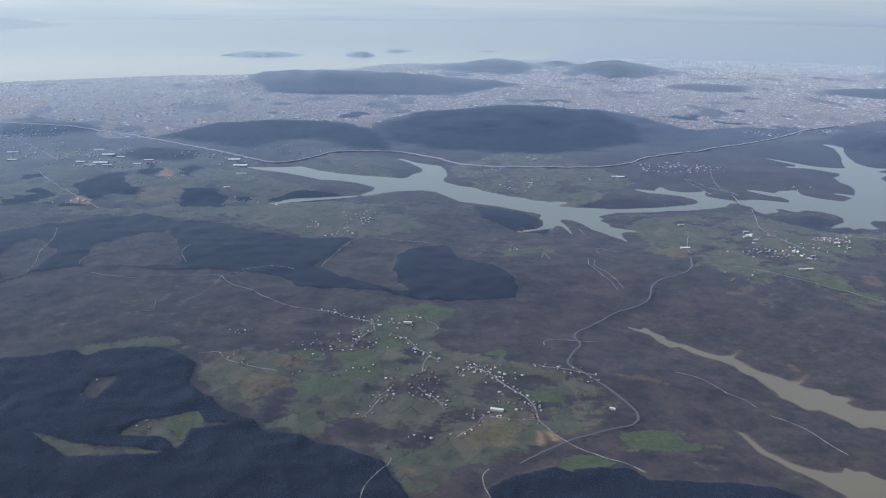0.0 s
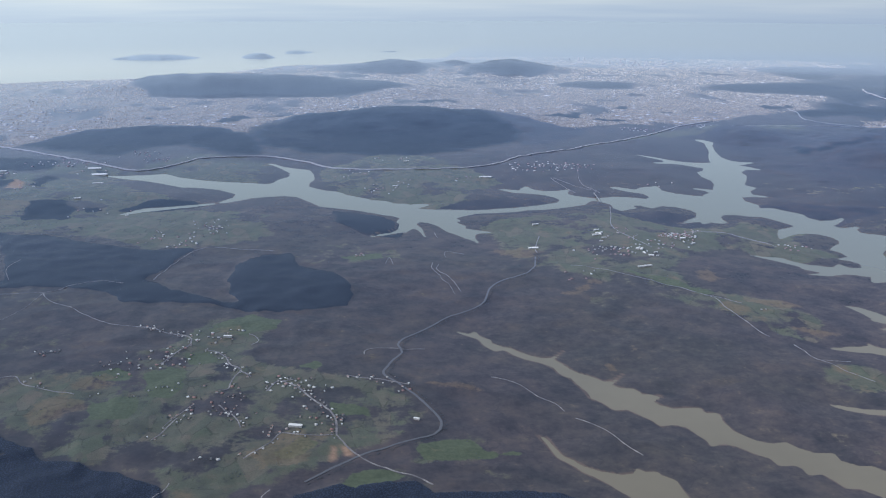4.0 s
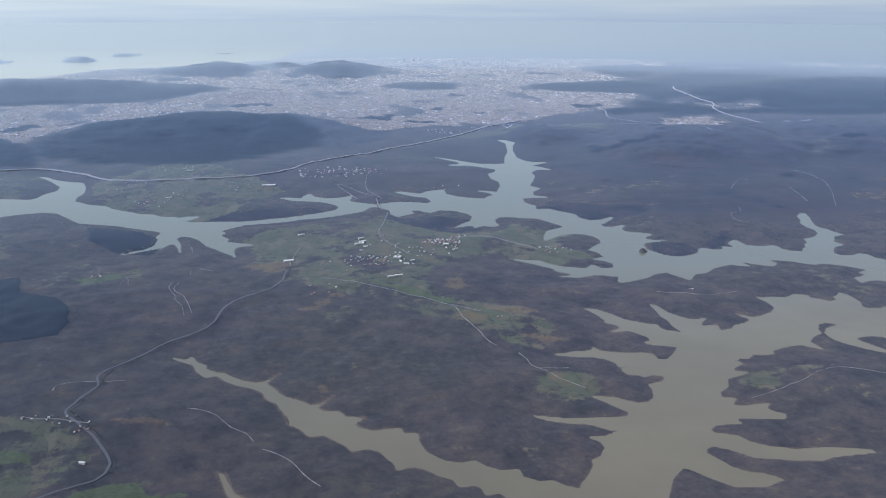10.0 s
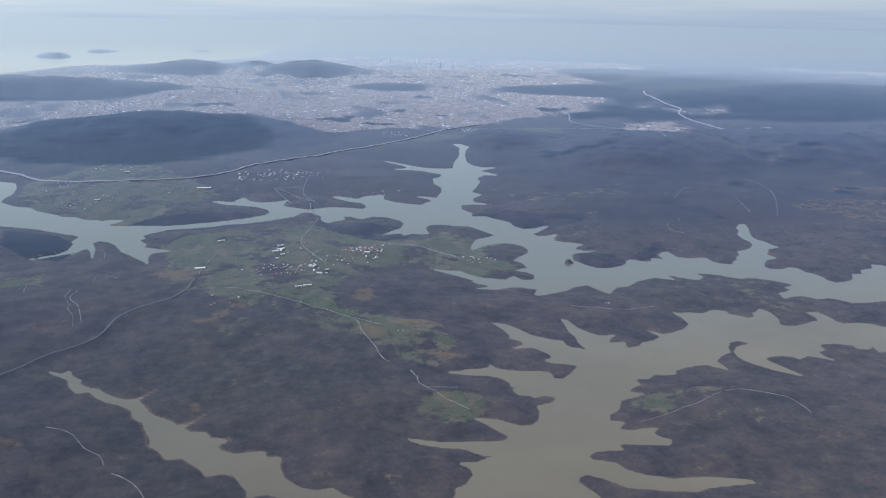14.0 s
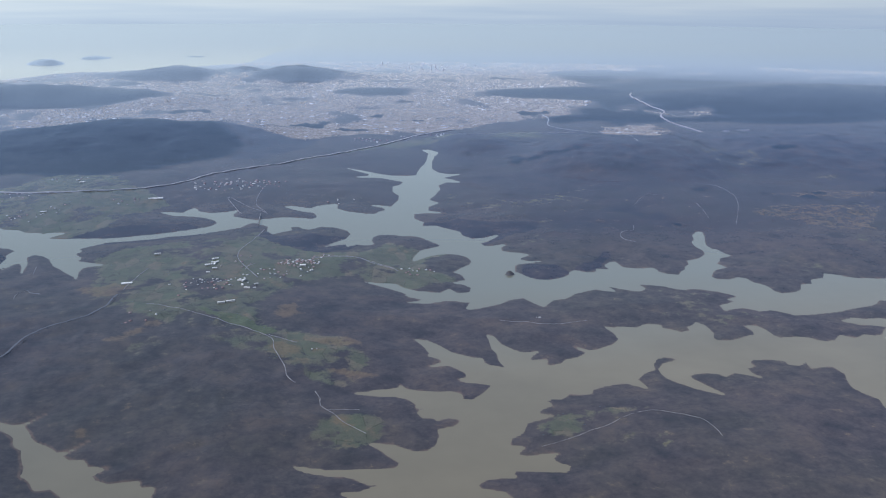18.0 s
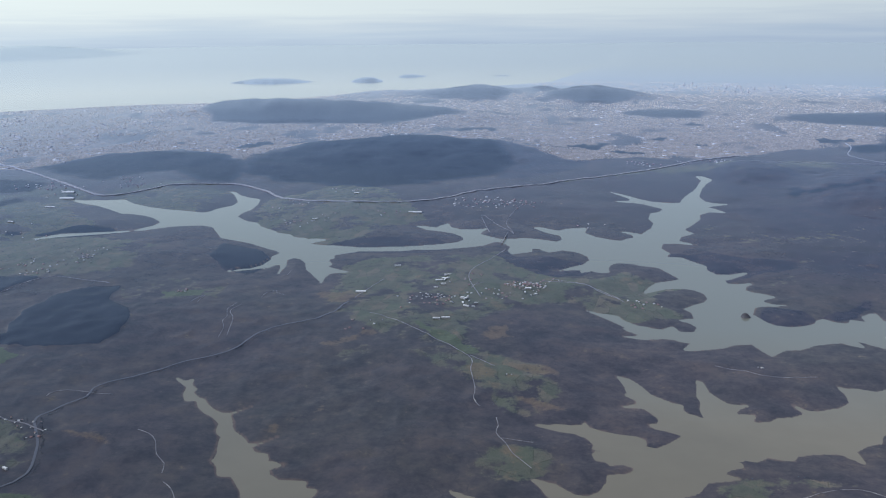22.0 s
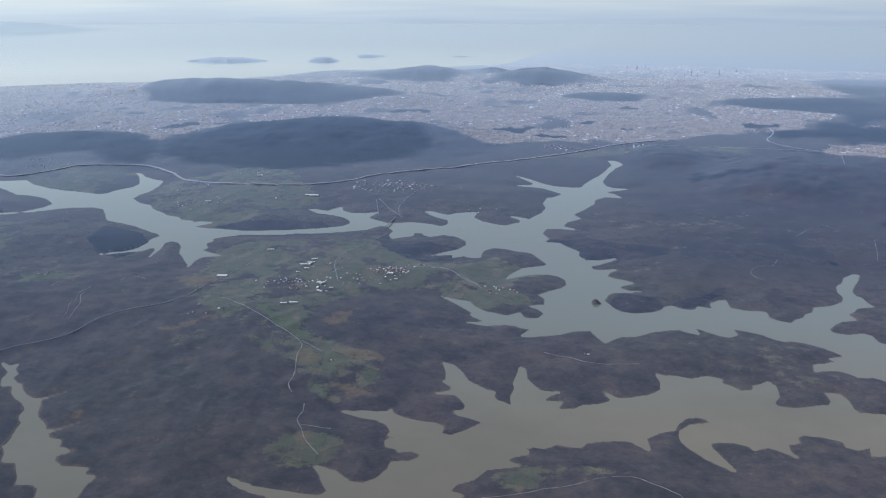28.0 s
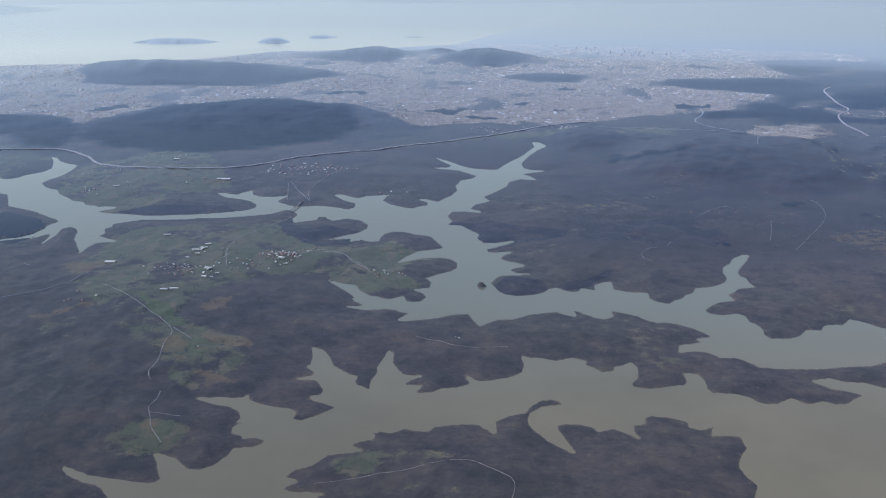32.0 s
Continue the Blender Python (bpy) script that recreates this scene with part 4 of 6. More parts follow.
CITY = [(-484.5, 792.3), (-377, 773.3), (-301.2, 764.1), (-253.3, 683.4), (-192.9, 681.5), (-176.1, 738.3), (-139.6, 794.7), (-82.1, 722.1), (-51.7, 708.7), (-39.8, 779.8), (9.4, 830.3), (137.2, 820.5), (165.7, 784.7), (208.5, 743.1), (263.1, 767.4), (302.3, 756.9), (399.9, 814.9), (479.5, 837.4), (828.1, 1468.6), (763.8, 1585), (338.5, 1501.8), (100.5, 1393.9), (-144.6, 1287.1), (-245.9, 1200.5), (-373.2, 1136.7), (-510.2, 1056.2), (-615, 1013)]
TOWN_RIDGE = [(455, 752), (470, 762), (499, 777), (534, 788), (518, 731), (499, 695), (483, 719), (462, 724)]
TOWN_FAR = [(530, 906), (571, 892), (595, 880), (640, 874), (622, 822), (575, 824), (559, 858)]
FOREST_CREST = [(-52, 712), (-46, 748), (-21, 787), (10, 808), (60, 814), (110, 812), (142, 802), (152, 766), (162, 712), (146, 672), (113, 646), (92, 646), (106, 634), (70, 617), (47, 621), (27, 630), (-9, 638), (-26, 660), (-40, 668)]
FOREST_WEST = [(-216, 690), (-200, 727), (-185, 754), (-145, 762), (-110, 758), (-85, 737), (-60, 717), (-42, 692), (-41, 640), (-64, 637), (-94, 676), (-118, 666), (-132, 633), (-165, 654), (-197, 676)]
FOREST_EDGE = [(-363, 743), (-334, 762), (-298, 754), (-274, 704), (-297, 684), (-337, 688)]
FOREST_FAR = [(-246, 1130), (-217, 1065), (-162, 1014), (-100, 1000), (-44, 992), (-13, 990), (47, 1026), (96, 1072), (64, 1118), (0, 1146), (-100, 1150), (-205, 1150)]
FOREST_COAST = [(-35, 1398), (0, 1345), (50, 1312), (110, 1322), (146, 1392), (122, 1416), (40, 1420)]
FOREST_KNOB = [(140, 1440), (160, 1395), (205, 1400), (205, 1448), (175, 1455)]
FOREST_PEAK = [(186, 1350), (200, 1300), (250, 1268), (304, 1295), (322, 1350), (250, 1370)]
PARK_CITY = [(283, 1113), (311, 1170), (345, 1174), (388, 1116), (341, 1074), (300, 1083)]
PARK_EAST = [(445, 1077), (485, 1107), (573, 1122), (611, 1110), (610, 1020), (597, 921), (527, 907), (552, 975), (521, 998), (479, 1007)]
PARK_ROAD = [(446, 836), (469, 857), (565, 862), (550, 818), (477, 811), (442, 803)]
PARK_RIDGE = [(626, 1349), (698, 1392), (815, 1371), (769, 1254), (711, 1268), (634, 1170)]
PARK_KNOLL = [(-333, 1095), (-301, 1113), (-286, 1046), (-321, 1055)]
BROWN_SLOPE = [(-54.6, 226.7), (-54.5, 236.1), (-50.4, 241.2), (-46.3, 238.9), (-45.9, 232.8), (-49.2, 227.6), (-51, 222.7)]
BROWN_BANK = [(-49, 250.1), (-41.8, 252.2), (-35.1, 248.5), (-39.6, 242.7), (-45.6, 243.5)]
OLIVE_RISE = [(5, 202), (11.7, 211.9), (19.1, 213.5), (24.8, 210.7), (23.3, 202.4), (16.6, 197), (9.2, 195.6)]
SCRUB_HOLLOW = [(-51.4, 221.1), (-48.5, 227.7), (-40.3, 228.7), (-36.4, 221.5), (-36.4, 212.4), (-42.7, 210.8), (-47.8, 213.6)]
SCRUB_EDGE = [(-26, 208.3), (-21.7, 210.5), (-16.3, 204.3), (-16.9, 199.6), (-22.7, 200.8)]
SCRUB_MOUND = [(-13.5, 254.9), (-7.5, 261.3), (-2.7, 255.2), (-4.8, 244.5), (-10.8, 247.1)]
SCRUB_YARDS = [(-9.5, 231.9), (-3.2, 237.2), (1.2, 230.4), (-0.2, 222.2), (-5, 221.3)]
SCRUB_DITCH = [(-35.5, 224.7), (-31.6, 226.4), (-28.8, 215.5), (-29.1, 206.8), (-32.2, 211)]
MEADOW_SCHOOL = [(-28.2, 250.6), (-24.7, 258.7), (-17.4, 255.8), (-18.4, 247), (-23.4, 244)]
MEADOW_BELOW = [(-40.6, 232.9), (-36, 238.2), (-27.9, 237.5), (-27.8, 229.8), (-33.5, 225.5), (-38.6, 227)]
MEADOW_LINE = [(-46.8, 255.1), (-39.7, 259.4), (-33.6, 254.4), (-34.5, 249.5), (-41.5, 250.3)]
TAN_SHORE = [(90.3, 381.2), (101.8, 383.8), (108.9, 374.9), (103.5, 366.3), (95.3, 367.3)]
BROWN_FLANK = [(140, 805), (172, 796), (205, 778), (224, 752), (206, 706), (178, 668), (150, 655), (150, 720)]
FORESTS = [FOREST_CREST, FOREST_WEST, FOREST_EDGE, FOREST_FAR, FOREST_COAST, FOREST_KNOB, FOREST_PEAK, PARK_CITY, PARK_EAST, PARK_ROAD, PARK_RIDGE, PARK_KNOLL]
THIN_RIDGE = [(-146.9, 347.2), (-147.2, 370), (-137.3, 386.2), (-122.3, 394.7), (-109, 374.1), (-103.2, 346.3), (-117.6, 340.4), (-137.3, 339.7)]
THIN_WEST = [(-177.3, 340), (-183.7, 373.2), (-175.8, 382.9), (-158.7, 365.2), (-156.6, 333.1), (-162.9, 318.7)]
THIN_SLOPE = [(-49.2, 344.2), (-44.2, 358.9), (-34.4, 380.5), (-21.5, 370), (-19.7, 337.5), (-25.2, 323), (-38.8, 331)]
OLIVE_FIELD = [(-163, 468.7), (-161.4, 501.1), (-139.6, 485.5), (-138.8, 458.7), (-151.9, 454.5)]
PALE_PIT = [(-167.3, 523.2), (-171.4, 552.6), (-162.8, 542.8), (-157.7, 521.9)]
COPSE_HALLS = [(-217.9, 606.8), (-209.3, 636), (-168.4, 622.4), (-159, 586.1), (-196.9, 584)]
COPSE_WIDE = [(-206.1, 499), (-198.6, 521.7), (-181.3, 513.4), (-168.5, 480.1), (-180, 456.9), (-196, 477.3)]
COPSE_PIT = [(-177.5, 518.1), (-185.8, 567.8), (-176.7, 557.5), (-167.6, 521.4)]
COPSE_BANK = [(-160.1, 533.1), (-158.5, 569.2), (-148.6, 553.7), (-146.6, 524.3)]
COPSE_FARM = [(-140.7, 489.5), (-126.5, 494.3), (-116.7, 474.6), (-114.7, 452.5), (-132.4, 459)]
COPSE_SPIT = [(-93.6, 475.7), (-80.7, 500.7), (-55.9, 497.6), (-44, 481.9), (-69.8, 472.9)]
COPSES = [COPSE_HALLS, COPSE_WIDE, COPSE_PIT, COPSE_BANK, COPSE_FARM, COPSE_SPIT]
FIELD_SPIT = [(-131, 520.4), (-117.9, 545.1), (-82.7, 513.7), (-62.8, 497.3), (-89.7, 491.9), (-117, 490.6)]
FIELD_HALLS = [(-243.9, 533.8), (-233.5, 549.4), (-207.5, 530.7), (-214.7, 511.8), (-232.4, 515.5)]
DARK_BAND = [(306.9, 431.4), (319, 444), (348.9, 465), (362.1, 468.1), (364.6, 452.6), (357.9, 443.1), (348.9, 457.4), (326.3, 442.2), (312.5, 429.6)]
DARK_CLUMP = [(320.3, 441.5), (334.3, 452.7), (338.6, 443), (334.6, 429.8), (322.6, 427.7)]
DARK_LOW = [(288.7, 368.5), (304.2, 375.9), (312.7, 389.4), (318.4, 392.1), (315.7, 383.1), (304.7, 369.8), (291.3, 362.8)]
DARK_HEAD = [(265.8, 367.5), (273.4, 380.4), (288.8, 375.4), (289.2, 359.8), (278.3, 354.4), (269.8, 356.3)]
DARK_MID = [(357.2, 440.1), (373.9, 453.3), (376.1, 441.7), (365.6, 426.9), (357.5, 428.9)]
DARK_CAPE = [(243.5, 463.5), (261.2, 461.3), (282.8, 453.6), (303.8, 448.3), (300.5, 436.6), (282.8, 432), (268.1, 417.1), (259.6, 414.5), (258.4, 430), (248.1, 442.3)]
DARK_KNOLL = [(160.9, 452.7), (167.7, 466.6), (169.3, 447.6), (185.4, 450), (205.5, 442), (205.6, 425.9), (200.6, 419.4), (190.1, 414.6), (179.8, 418.7), (169.8, 436.4)]
DARK_NORTH = [(64, 456.5), (80.3, 477.3), (103.2, 483.7), (128, 486.2), (139.5, 468.5), (124.2, 454), (99.5, 452.5), (72.4, 448.3)]
DARK_POINT = [(23.8, 439.9), (33.3, 450.1), (43.4, 444.9), (51.8, 434), (46.2, 418.2), (35.5, 414.9), (28.5, 427.3)]
THINNED = [THIN_RIDGE, THIN_WEST, THIN_SLOPE]
DARKWOODS = [BROWN_FLANK, DARK_BAND, DARK_CLUMP, DARK_LOW, DARK_HEAD, DARK_MID, SCRUB_HOLLOW, SCRUB_EDGE, SCRUB_MOUND, SCRUB_YARDS, SCRUB_DITCH, DARK_CAPE, DARK_KNOLL, DARK_NORTH, DARK_POINT]
FARMLAND = [(-330, 640), (-290, 650), (-259, 628), (-186, 622), (-127, 596), (-98, 505), (-45, 478), (-56, 408), (-118, 417), (-174, 429), (-222, 420), (-260, 470)]
EAST_RIDGES = [(490.6, 845.1), (579, 1093), (728.3, 1253.3), (865.8, 1426.9), (1152.3, 1530.2), (1804.6, 1667.6), (1195.8, 976.7), (787.3, 661.5), (498.4, 683.7), (488.3, 801.6)]
MEADOWS = [MEADOW_SCHOOL, MEADOW_BELOW, MEADOW_LINE, MEADOW_TOP, MEADOW_YARD, MEADOW_LEFT, MEADOW_KNOLL, MEADOW_SOUTH, MEADOW_ROW, MEADOW_ROAD, MEADOW_LOW, MEADOW_VILLAGE, MEADOW_HILL, MEADOW_MID, MEADOW_GLADE, MEADOW_WEST, MEADOW_PEN_C]
PINES = [PINE_VALLEY, PINE_SLOPE, PINE_RIDGE, PINE_BLOCK, PINE_LAKESIDE]
GLADES = [GLADE_FARM, GLADE_STRIP, GLADE_SMALL, GLADE_EDGE]
FIELDS = [OLIVE_FIELD, FIELD_SPIT, FIELD_HALLS, VILLAGE_FIELDS, ROAD_FIELD, LOW_FIELD, PENINSULA_FIELDS, FOREST_FIELD, NORTH_FIELDS, WEST_SHORE_FIELDS, WEST_FIELDS, WEST_FARM, SPIT_FIELDS, SMALL_FIELD, HIGHWAY_FIELDS, SOUTH_HEATH, GREEN_FIELD, FAR_FIELDS]
OCHRES = [OLIVE_FIELD, BROWN_SLOPE, BROWN_BANK, OLIVE_RISE, TAN_SHORE, CUT_SLOPE, CUT_RIDE, OCHRE_STRIP, OCHRE_FIELD, OCHRE_LANE, BARN_YARD, RED_SLOPE, RED_SLOPE_TOP, BRUSH_FIELD, HEATH, EAST_OCHRE]
EARTHS = [PALE_PIT, CUTTING, CUTTING_SIDE, AIRFIELD, QUARRY]
TOWNS = [CITY, TOWN_RIDGE, TOWN_FAR]


def hill_cover(x, y, rows, grow=1.0):
    out = np.zeros_like(x)
    for cx, cy, rx, ry, h, turn, top in rows:
        reach = 1.8 * max(rx, ry) * grow
        near = np.nonzero((np.abs(x - cx) < reach) & (np.abs(y - cy) < reach))[0]
        px, py = x[near], y[near]
        c, s = math.cos(radians(turn)), math.sin(radians(turn))
        u, v = ((px - cx) * c + (py - cy) * s) / rx, (-(px - cx) * s + (py - cy) * c) / ry
        r2 = (np.abs(u) ** 2.2 + np.abs(v) ** 2) / grow + 0.5 * fbm(px, py, rx * 0.35, 31, 5)
        out[near] = np.maximum(out[near], np.clip((0.85 - r2) * 9 + 0.3, 0, 1))
    return out


cover = {k: np.zeros_like(gx) for k in ("grass", "meadow", "ochre", "town", "pine", "hillwood", "dark_wood", "earth_and_haze", "haze_gain")}
pines = np.zeros_like(gx)
for ring in PINES:
    pines = np.maximum(pines, mask(gx, gy, ring, 1.5, 5.0, 17.0, 22))
for ring in GLADES:
    pines *= 1 - mask(gx, gy, ring, 1.5, 1.2, 8.0, 23)
for ring in THINNED:
    pines *= 1 - 0.75 * mask(gx, gy, ring, 3.0, 6.0, 14.0, 58)
PINE_HILLS = [h for h in HILLS if h[4] > 5 and not (h[0] > 270 and h[1] < 720)]
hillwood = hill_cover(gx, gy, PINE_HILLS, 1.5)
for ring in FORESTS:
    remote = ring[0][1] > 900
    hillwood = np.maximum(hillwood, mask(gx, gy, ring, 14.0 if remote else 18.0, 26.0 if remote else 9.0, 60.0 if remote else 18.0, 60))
fields = np.zeros_like(gx)
for ring in FIELDS + GLADES:
    fields = np.maximum(fields, mask(gx, gy, ring, 5.0, 4.0, 12.0, 24))
patch = fbm(gx, gy, 16.0, 25, 3)
fields *= np.clip(0.72 + 1.1 * patch + 0.14 * (gy > 330), 0.2, 0.95)
stray = np.clip((fbm(gx, gy, 46.0, 26, 4) - 0.32) * 5, 0, 0.3) * (g_shore > 6)
cover["pine"] = pines
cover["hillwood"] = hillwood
cities = np.zeros_like(gx)
for k, ring in enumerate(TOWNS):
    cities = np.maximum(cities, mask(gx, gy, ring, 14.0, 16.0, 60.0 if k == 0 else 24.0, 32) * (1 if k == 0 else 0.72))
east = np.clip((gx - 270) / 40, 0, 1) * np.clip((gy - 370) / 60, 0, 1) * np.clip((790 - gy) / 60, 0, 1)
# Darker, bluer wood tone, strongest on the eastern land.
cover["dark_wood"] = np.maximum(0.9 * hill_cover(gx, gy, [h for h in HILLS if h[0] > 270 and h[1] < 720], 1.7), np.maximum(0.7 * east, 0.45 * np.clip((gx - 150) / 90, 0, 1) * np.clip((gy - 430) / 70, 0, 1) * (gy < 720))) * np.clip(0.85 + 0.5 * fbm(gx, gy, 40.0, 27, 4), 0.3, 1)
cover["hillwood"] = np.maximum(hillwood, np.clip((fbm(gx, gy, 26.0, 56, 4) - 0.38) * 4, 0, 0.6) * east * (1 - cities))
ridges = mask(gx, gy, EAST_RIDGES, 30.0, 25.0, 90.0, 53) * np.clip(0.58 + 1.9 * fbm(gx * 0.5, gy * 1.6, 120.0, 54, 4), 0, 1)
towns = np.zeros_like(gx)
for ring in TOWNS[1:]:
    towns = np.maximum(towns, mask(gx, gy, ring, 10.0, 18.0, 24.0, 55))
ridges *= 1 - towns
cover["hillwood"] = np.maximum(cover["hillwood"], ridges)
cover["grass"] = np.maximum(fields, stray * (1 - pines))
och = np.zeros_like(gx)
for ring in OCHRES:
    och = np.maximum(och, (0.55 if ring[0][0] > 400 else 1.0) * mask(gx, gy, ring, 3.0, 4.0, 10.0, 28))
cover["ochre"] = np.maximum(0.8 * och, 0.45 * fields * np.clip((fbm(gx, gy, 13.0, 29, 3) - 0.30) * 6, 0, 1))
for ring in EARTHS:
    cover["earth_and_haze"] = np.maximum(cover["earth_and_haze"], mask(gx, gy, ring, 1.0, 0.8, 5.0, 30))
edge = np.clip(1 - np.abs(g_shore - 0.1) / 0.55, 0, 1)
cover["earth_and_haze"] = np.maximum(cover["earth_and_haze"], 0.35 * edge)
cover["town"] = cities * np.clip(0.85 + 1.3 * fbm(gx, gy * 0.6, 30.0, 33, 4), 0.25, 1)
far_town = (np.hypot(gx - 130, gy) > 1100) & (g_sea > 0)
cover["town"] = np.where(far_town, np.maximum(cover["town"], np.clip(0.55 + fbm(gx, gy, 200.0, 34, 4), 0, 0.9) * (gx < 1600)), cover["town"])


farm = mask(gx, gy, FARMLAND, 20.0, 14.0, 30.0, 35) * np.clip((fbm(gx, gy, 20.0, 36, 4) + 0.22) * 6, 0, 0.9)
cover["grass"] = np.maximum(cover["grass"], farm)
for ring in COPSES:
    spinney = mask(gx, gy, ring, 4.0, 7.0, 16.0, 61)
    cover["hillwood"] = np.maximum(cover["hillwood"], 0.85 * spinney)
copse = mask(gx, gy, FARMLAND, 20.0, 10.0, 30.0, 37) * np.clip((fbm(gx, gy, 22.0, 38, 4) - 0.24) * 8, 0, 0.9)
cover["hillwood"] = np.maximum(cover["hillwood"], copse)
# Islands get a pale base colour that stands in for the haze over them.
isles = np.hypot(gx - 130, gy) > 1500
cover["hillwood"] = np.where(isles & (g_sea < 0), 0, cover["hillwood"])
cover["earth_and_haze"] = np.where(isles & (g_sea < 0), 0.85, cover["earth_and_haze"])
for ring in MEADOWS:
    cover["meadow"] = np.maximum(cover["meadow"], 0.85 * mask(gx, gy, ring, 2.5, 2.5, 6.0, 51))
parks = np.clip((fbm(gx, gy * 0.7, 38.0, 52, 4) - 0.40) * 9, 0, 0.8) * (cities > 0.3)
cover["hillwood"] = np.maximum(cover["hillwood"], parks)
cover["town"] *= 1 - cover["hillwood"]

for ring in DARKWOODS:
    scrubby = ring[0][1] < 300
    cover["dark_wood"] = np.maximum(cover["dark_wood"], (0.55 if scrubby else 1.15) * mask(gx, gy, ring, 7.0 if scrubby else 2.5, 4.0, 12.0, 59))
    cover["grass"] *= 1 - (0.7 if scrubby else 1.0) * mask(gx, gy, ring, 7.0 if scrubby else 2.5, 4.0, 12.0, 59)
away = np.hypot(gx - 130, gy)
# Strength of the imitated haze: more far off, to the left and on islands.
cover["haze_gain"] = 1 + cover["hillwood"] * (0.13 * np.clip((away - 850) / 400, 0, 1) - 0.2)
cover["haze_gain"] += 0.06 * np.clip((70 - gx) / 300, 0, 1) - 0.06 * np.clip((gx - 280) / 300, 0, 1) * (away < 1400) + 0.9 * np.clip((away - 1350) / 400, 0, 1)
cover["haze_gain"] = np.where(isles & (g_sea < 0), np.where(gx < -900, 2.4, 4.6), cover["haze_gain"])


gz = gz + 0.5 * np.clip(cover["pine"] * 1.5 - 0.25, 0, 1)
ground_mesh = grid_mesh("ground", GX, GY, gz.reshape(GX.shape), NR, NA)
ground_mesh.materials.append(M_LAND)

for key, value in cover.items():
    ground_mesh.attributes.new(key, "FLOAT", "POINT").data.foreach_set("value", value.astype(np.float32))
G_SHORE, G_SEA = g_shore.reshape(GX.shape), g_sea.reshape(GX.shape)
G_PINE, G_GRASS, G_TOWN, G_HILL = (cover[k].reshape(GX.shape) for k in ("pine", "grass", "town", "hillwood"))
ground = tagged(new("ground", ground_mesh), "rolling land with brown winter woods, green fields and wooded hills", "ground", kind="structure")

FINE = np.radians(np.linspace(-50, 53, 940))
RADII = reach_rows(640, 115.0, 4830.0)
GZ = gz.reshape(GX.shape)


def lookup(grid, x, y):
    """A grid of the ground at places before the camera."""
    x, y = np.atleast_1d(np.asarray(x, float)), np.atleast_1d(np.asarray(y, float))
    r, a = np.hypot(x - 130, y + 80), np.arctan2(x - 130, y + 80)
    i = np.clip(np.searchsorted(RADII, r) - 1, 0, len(RADII) - 2)
    fr = np.clip((r - RADII[i]) / (RADII[i + 1] - RADII[i]), 0, 1)
    ca = np.clip((a - FINE[0]) / (FINE[1] - FINE[0]), 0, 938.999)
    j = ca.astype(int)
    fa = ca - j
    return (grid[i, j] * (1 - fa) + grid[i, j + 1] * fa) * (1 - fr) + (grid[i + 1, j] * (1 - fa) + grid[i + 1, j + 1] * fa) * fr


def ground_at(x, y):
    return lookup(GZ, x, y)


# ---- water ----
def sheet(name, z, keep_of, material, label, columns, rows, r0, r1):
    X, Y, nr, na = fan(columns, rows, r0, r1)
    keep = keep_of(X.ravel(), Y.ravel())
    me = grid_mesh(name, X, Y, z - drop(X, Y), nr, na, keep)
    me.materials.append(material)
    return tagged(new(name, me), label, "water", kind="structure")


sheet("reservoir_water", 0.0, lambda x, y: shore_distance(x, y) < 8, M_LAKE, "still, muddy reservoir water reflecting the pale sky", 200, 120, 90.0, 900.0)
sheet("sea_water", -3.0, lambda x, y: (sea_distance(x, y) < 30) & (y > 900), M_SEA, "hazy sea reaching to the horizon", 120, 90, 900.0, 4840.0)

# ---- roads ----
def ribbon(name, line, width, material, label, lift=0.05, kind="structure", step=2.0):
    pts = [np.array(line[0], float)]
    src = [np.array(p, float) for p in line]
    ext = [2 * src[0] - src[1]] + src + [2 * src[-1] - src[-2]]
    for i in range(1, len(ext) - 2):
        a, b, c, d = ext[i - 1:i + 3]
        n = max(2, int(np.linalg.norm(c - b) / step))
        for k in range(1, n + 1):
            t = k / n
            pts.append(0.5 * (2 * b + (c - a) * t + (2 * a - 5 * b + 4 * c - d) * t * t + (3 * b - a - 3 * c + d) * t**3))
    pts = np.array(pts)
    tan = np.gradient(pts, axis=0)
    tan /= np.linalg.norm(tan, axis=1, keepdims=True) + 1e-9
    side = np.stack([-tan[:, 1], tan[:, 0]], -1) * width / 2
    wob = 1 + 0.18 * fbm(pts[:, 0], pts[:, 1], 7.0, 41, 2)[:, None]
    left, right = pts + side * wob, pts - side * wob
    z = np.maximum(ground_at(left[:, 0], left[:, 1]), ground_at(right[:, 0], right[:, 1]))
    z = np.maximum(z, ground_at(pts[:, 0], pts[:, 1])) + lift
    z = np.maximum(z, 0.35 - drop(pts[:, 0], pts[:, 1]))
    verts, faces = [], []
    for (lx, ly), (rx, ry), h in zip(left, right, z):
        verts += [(lx, ly, h), (rx, ry, h), (lx, ly, h - 0.5), (rx, ry, h - 0.5)]
    for i in range(len(pts) - 1):
        a, b = 4 * i, 4 * i + 4
        faces += [(a, a + 1, b + 1, b), (a + 2, a, b, b + 2), (a + 1, a + 3, b + 3, b + 1)]
    me = bpy.data.meshes.new(name)
    me.from_pydata(verts, [], faces)
    me.materials.append(material)
    return tagged(new(name, me), label, "road", kind=kind)


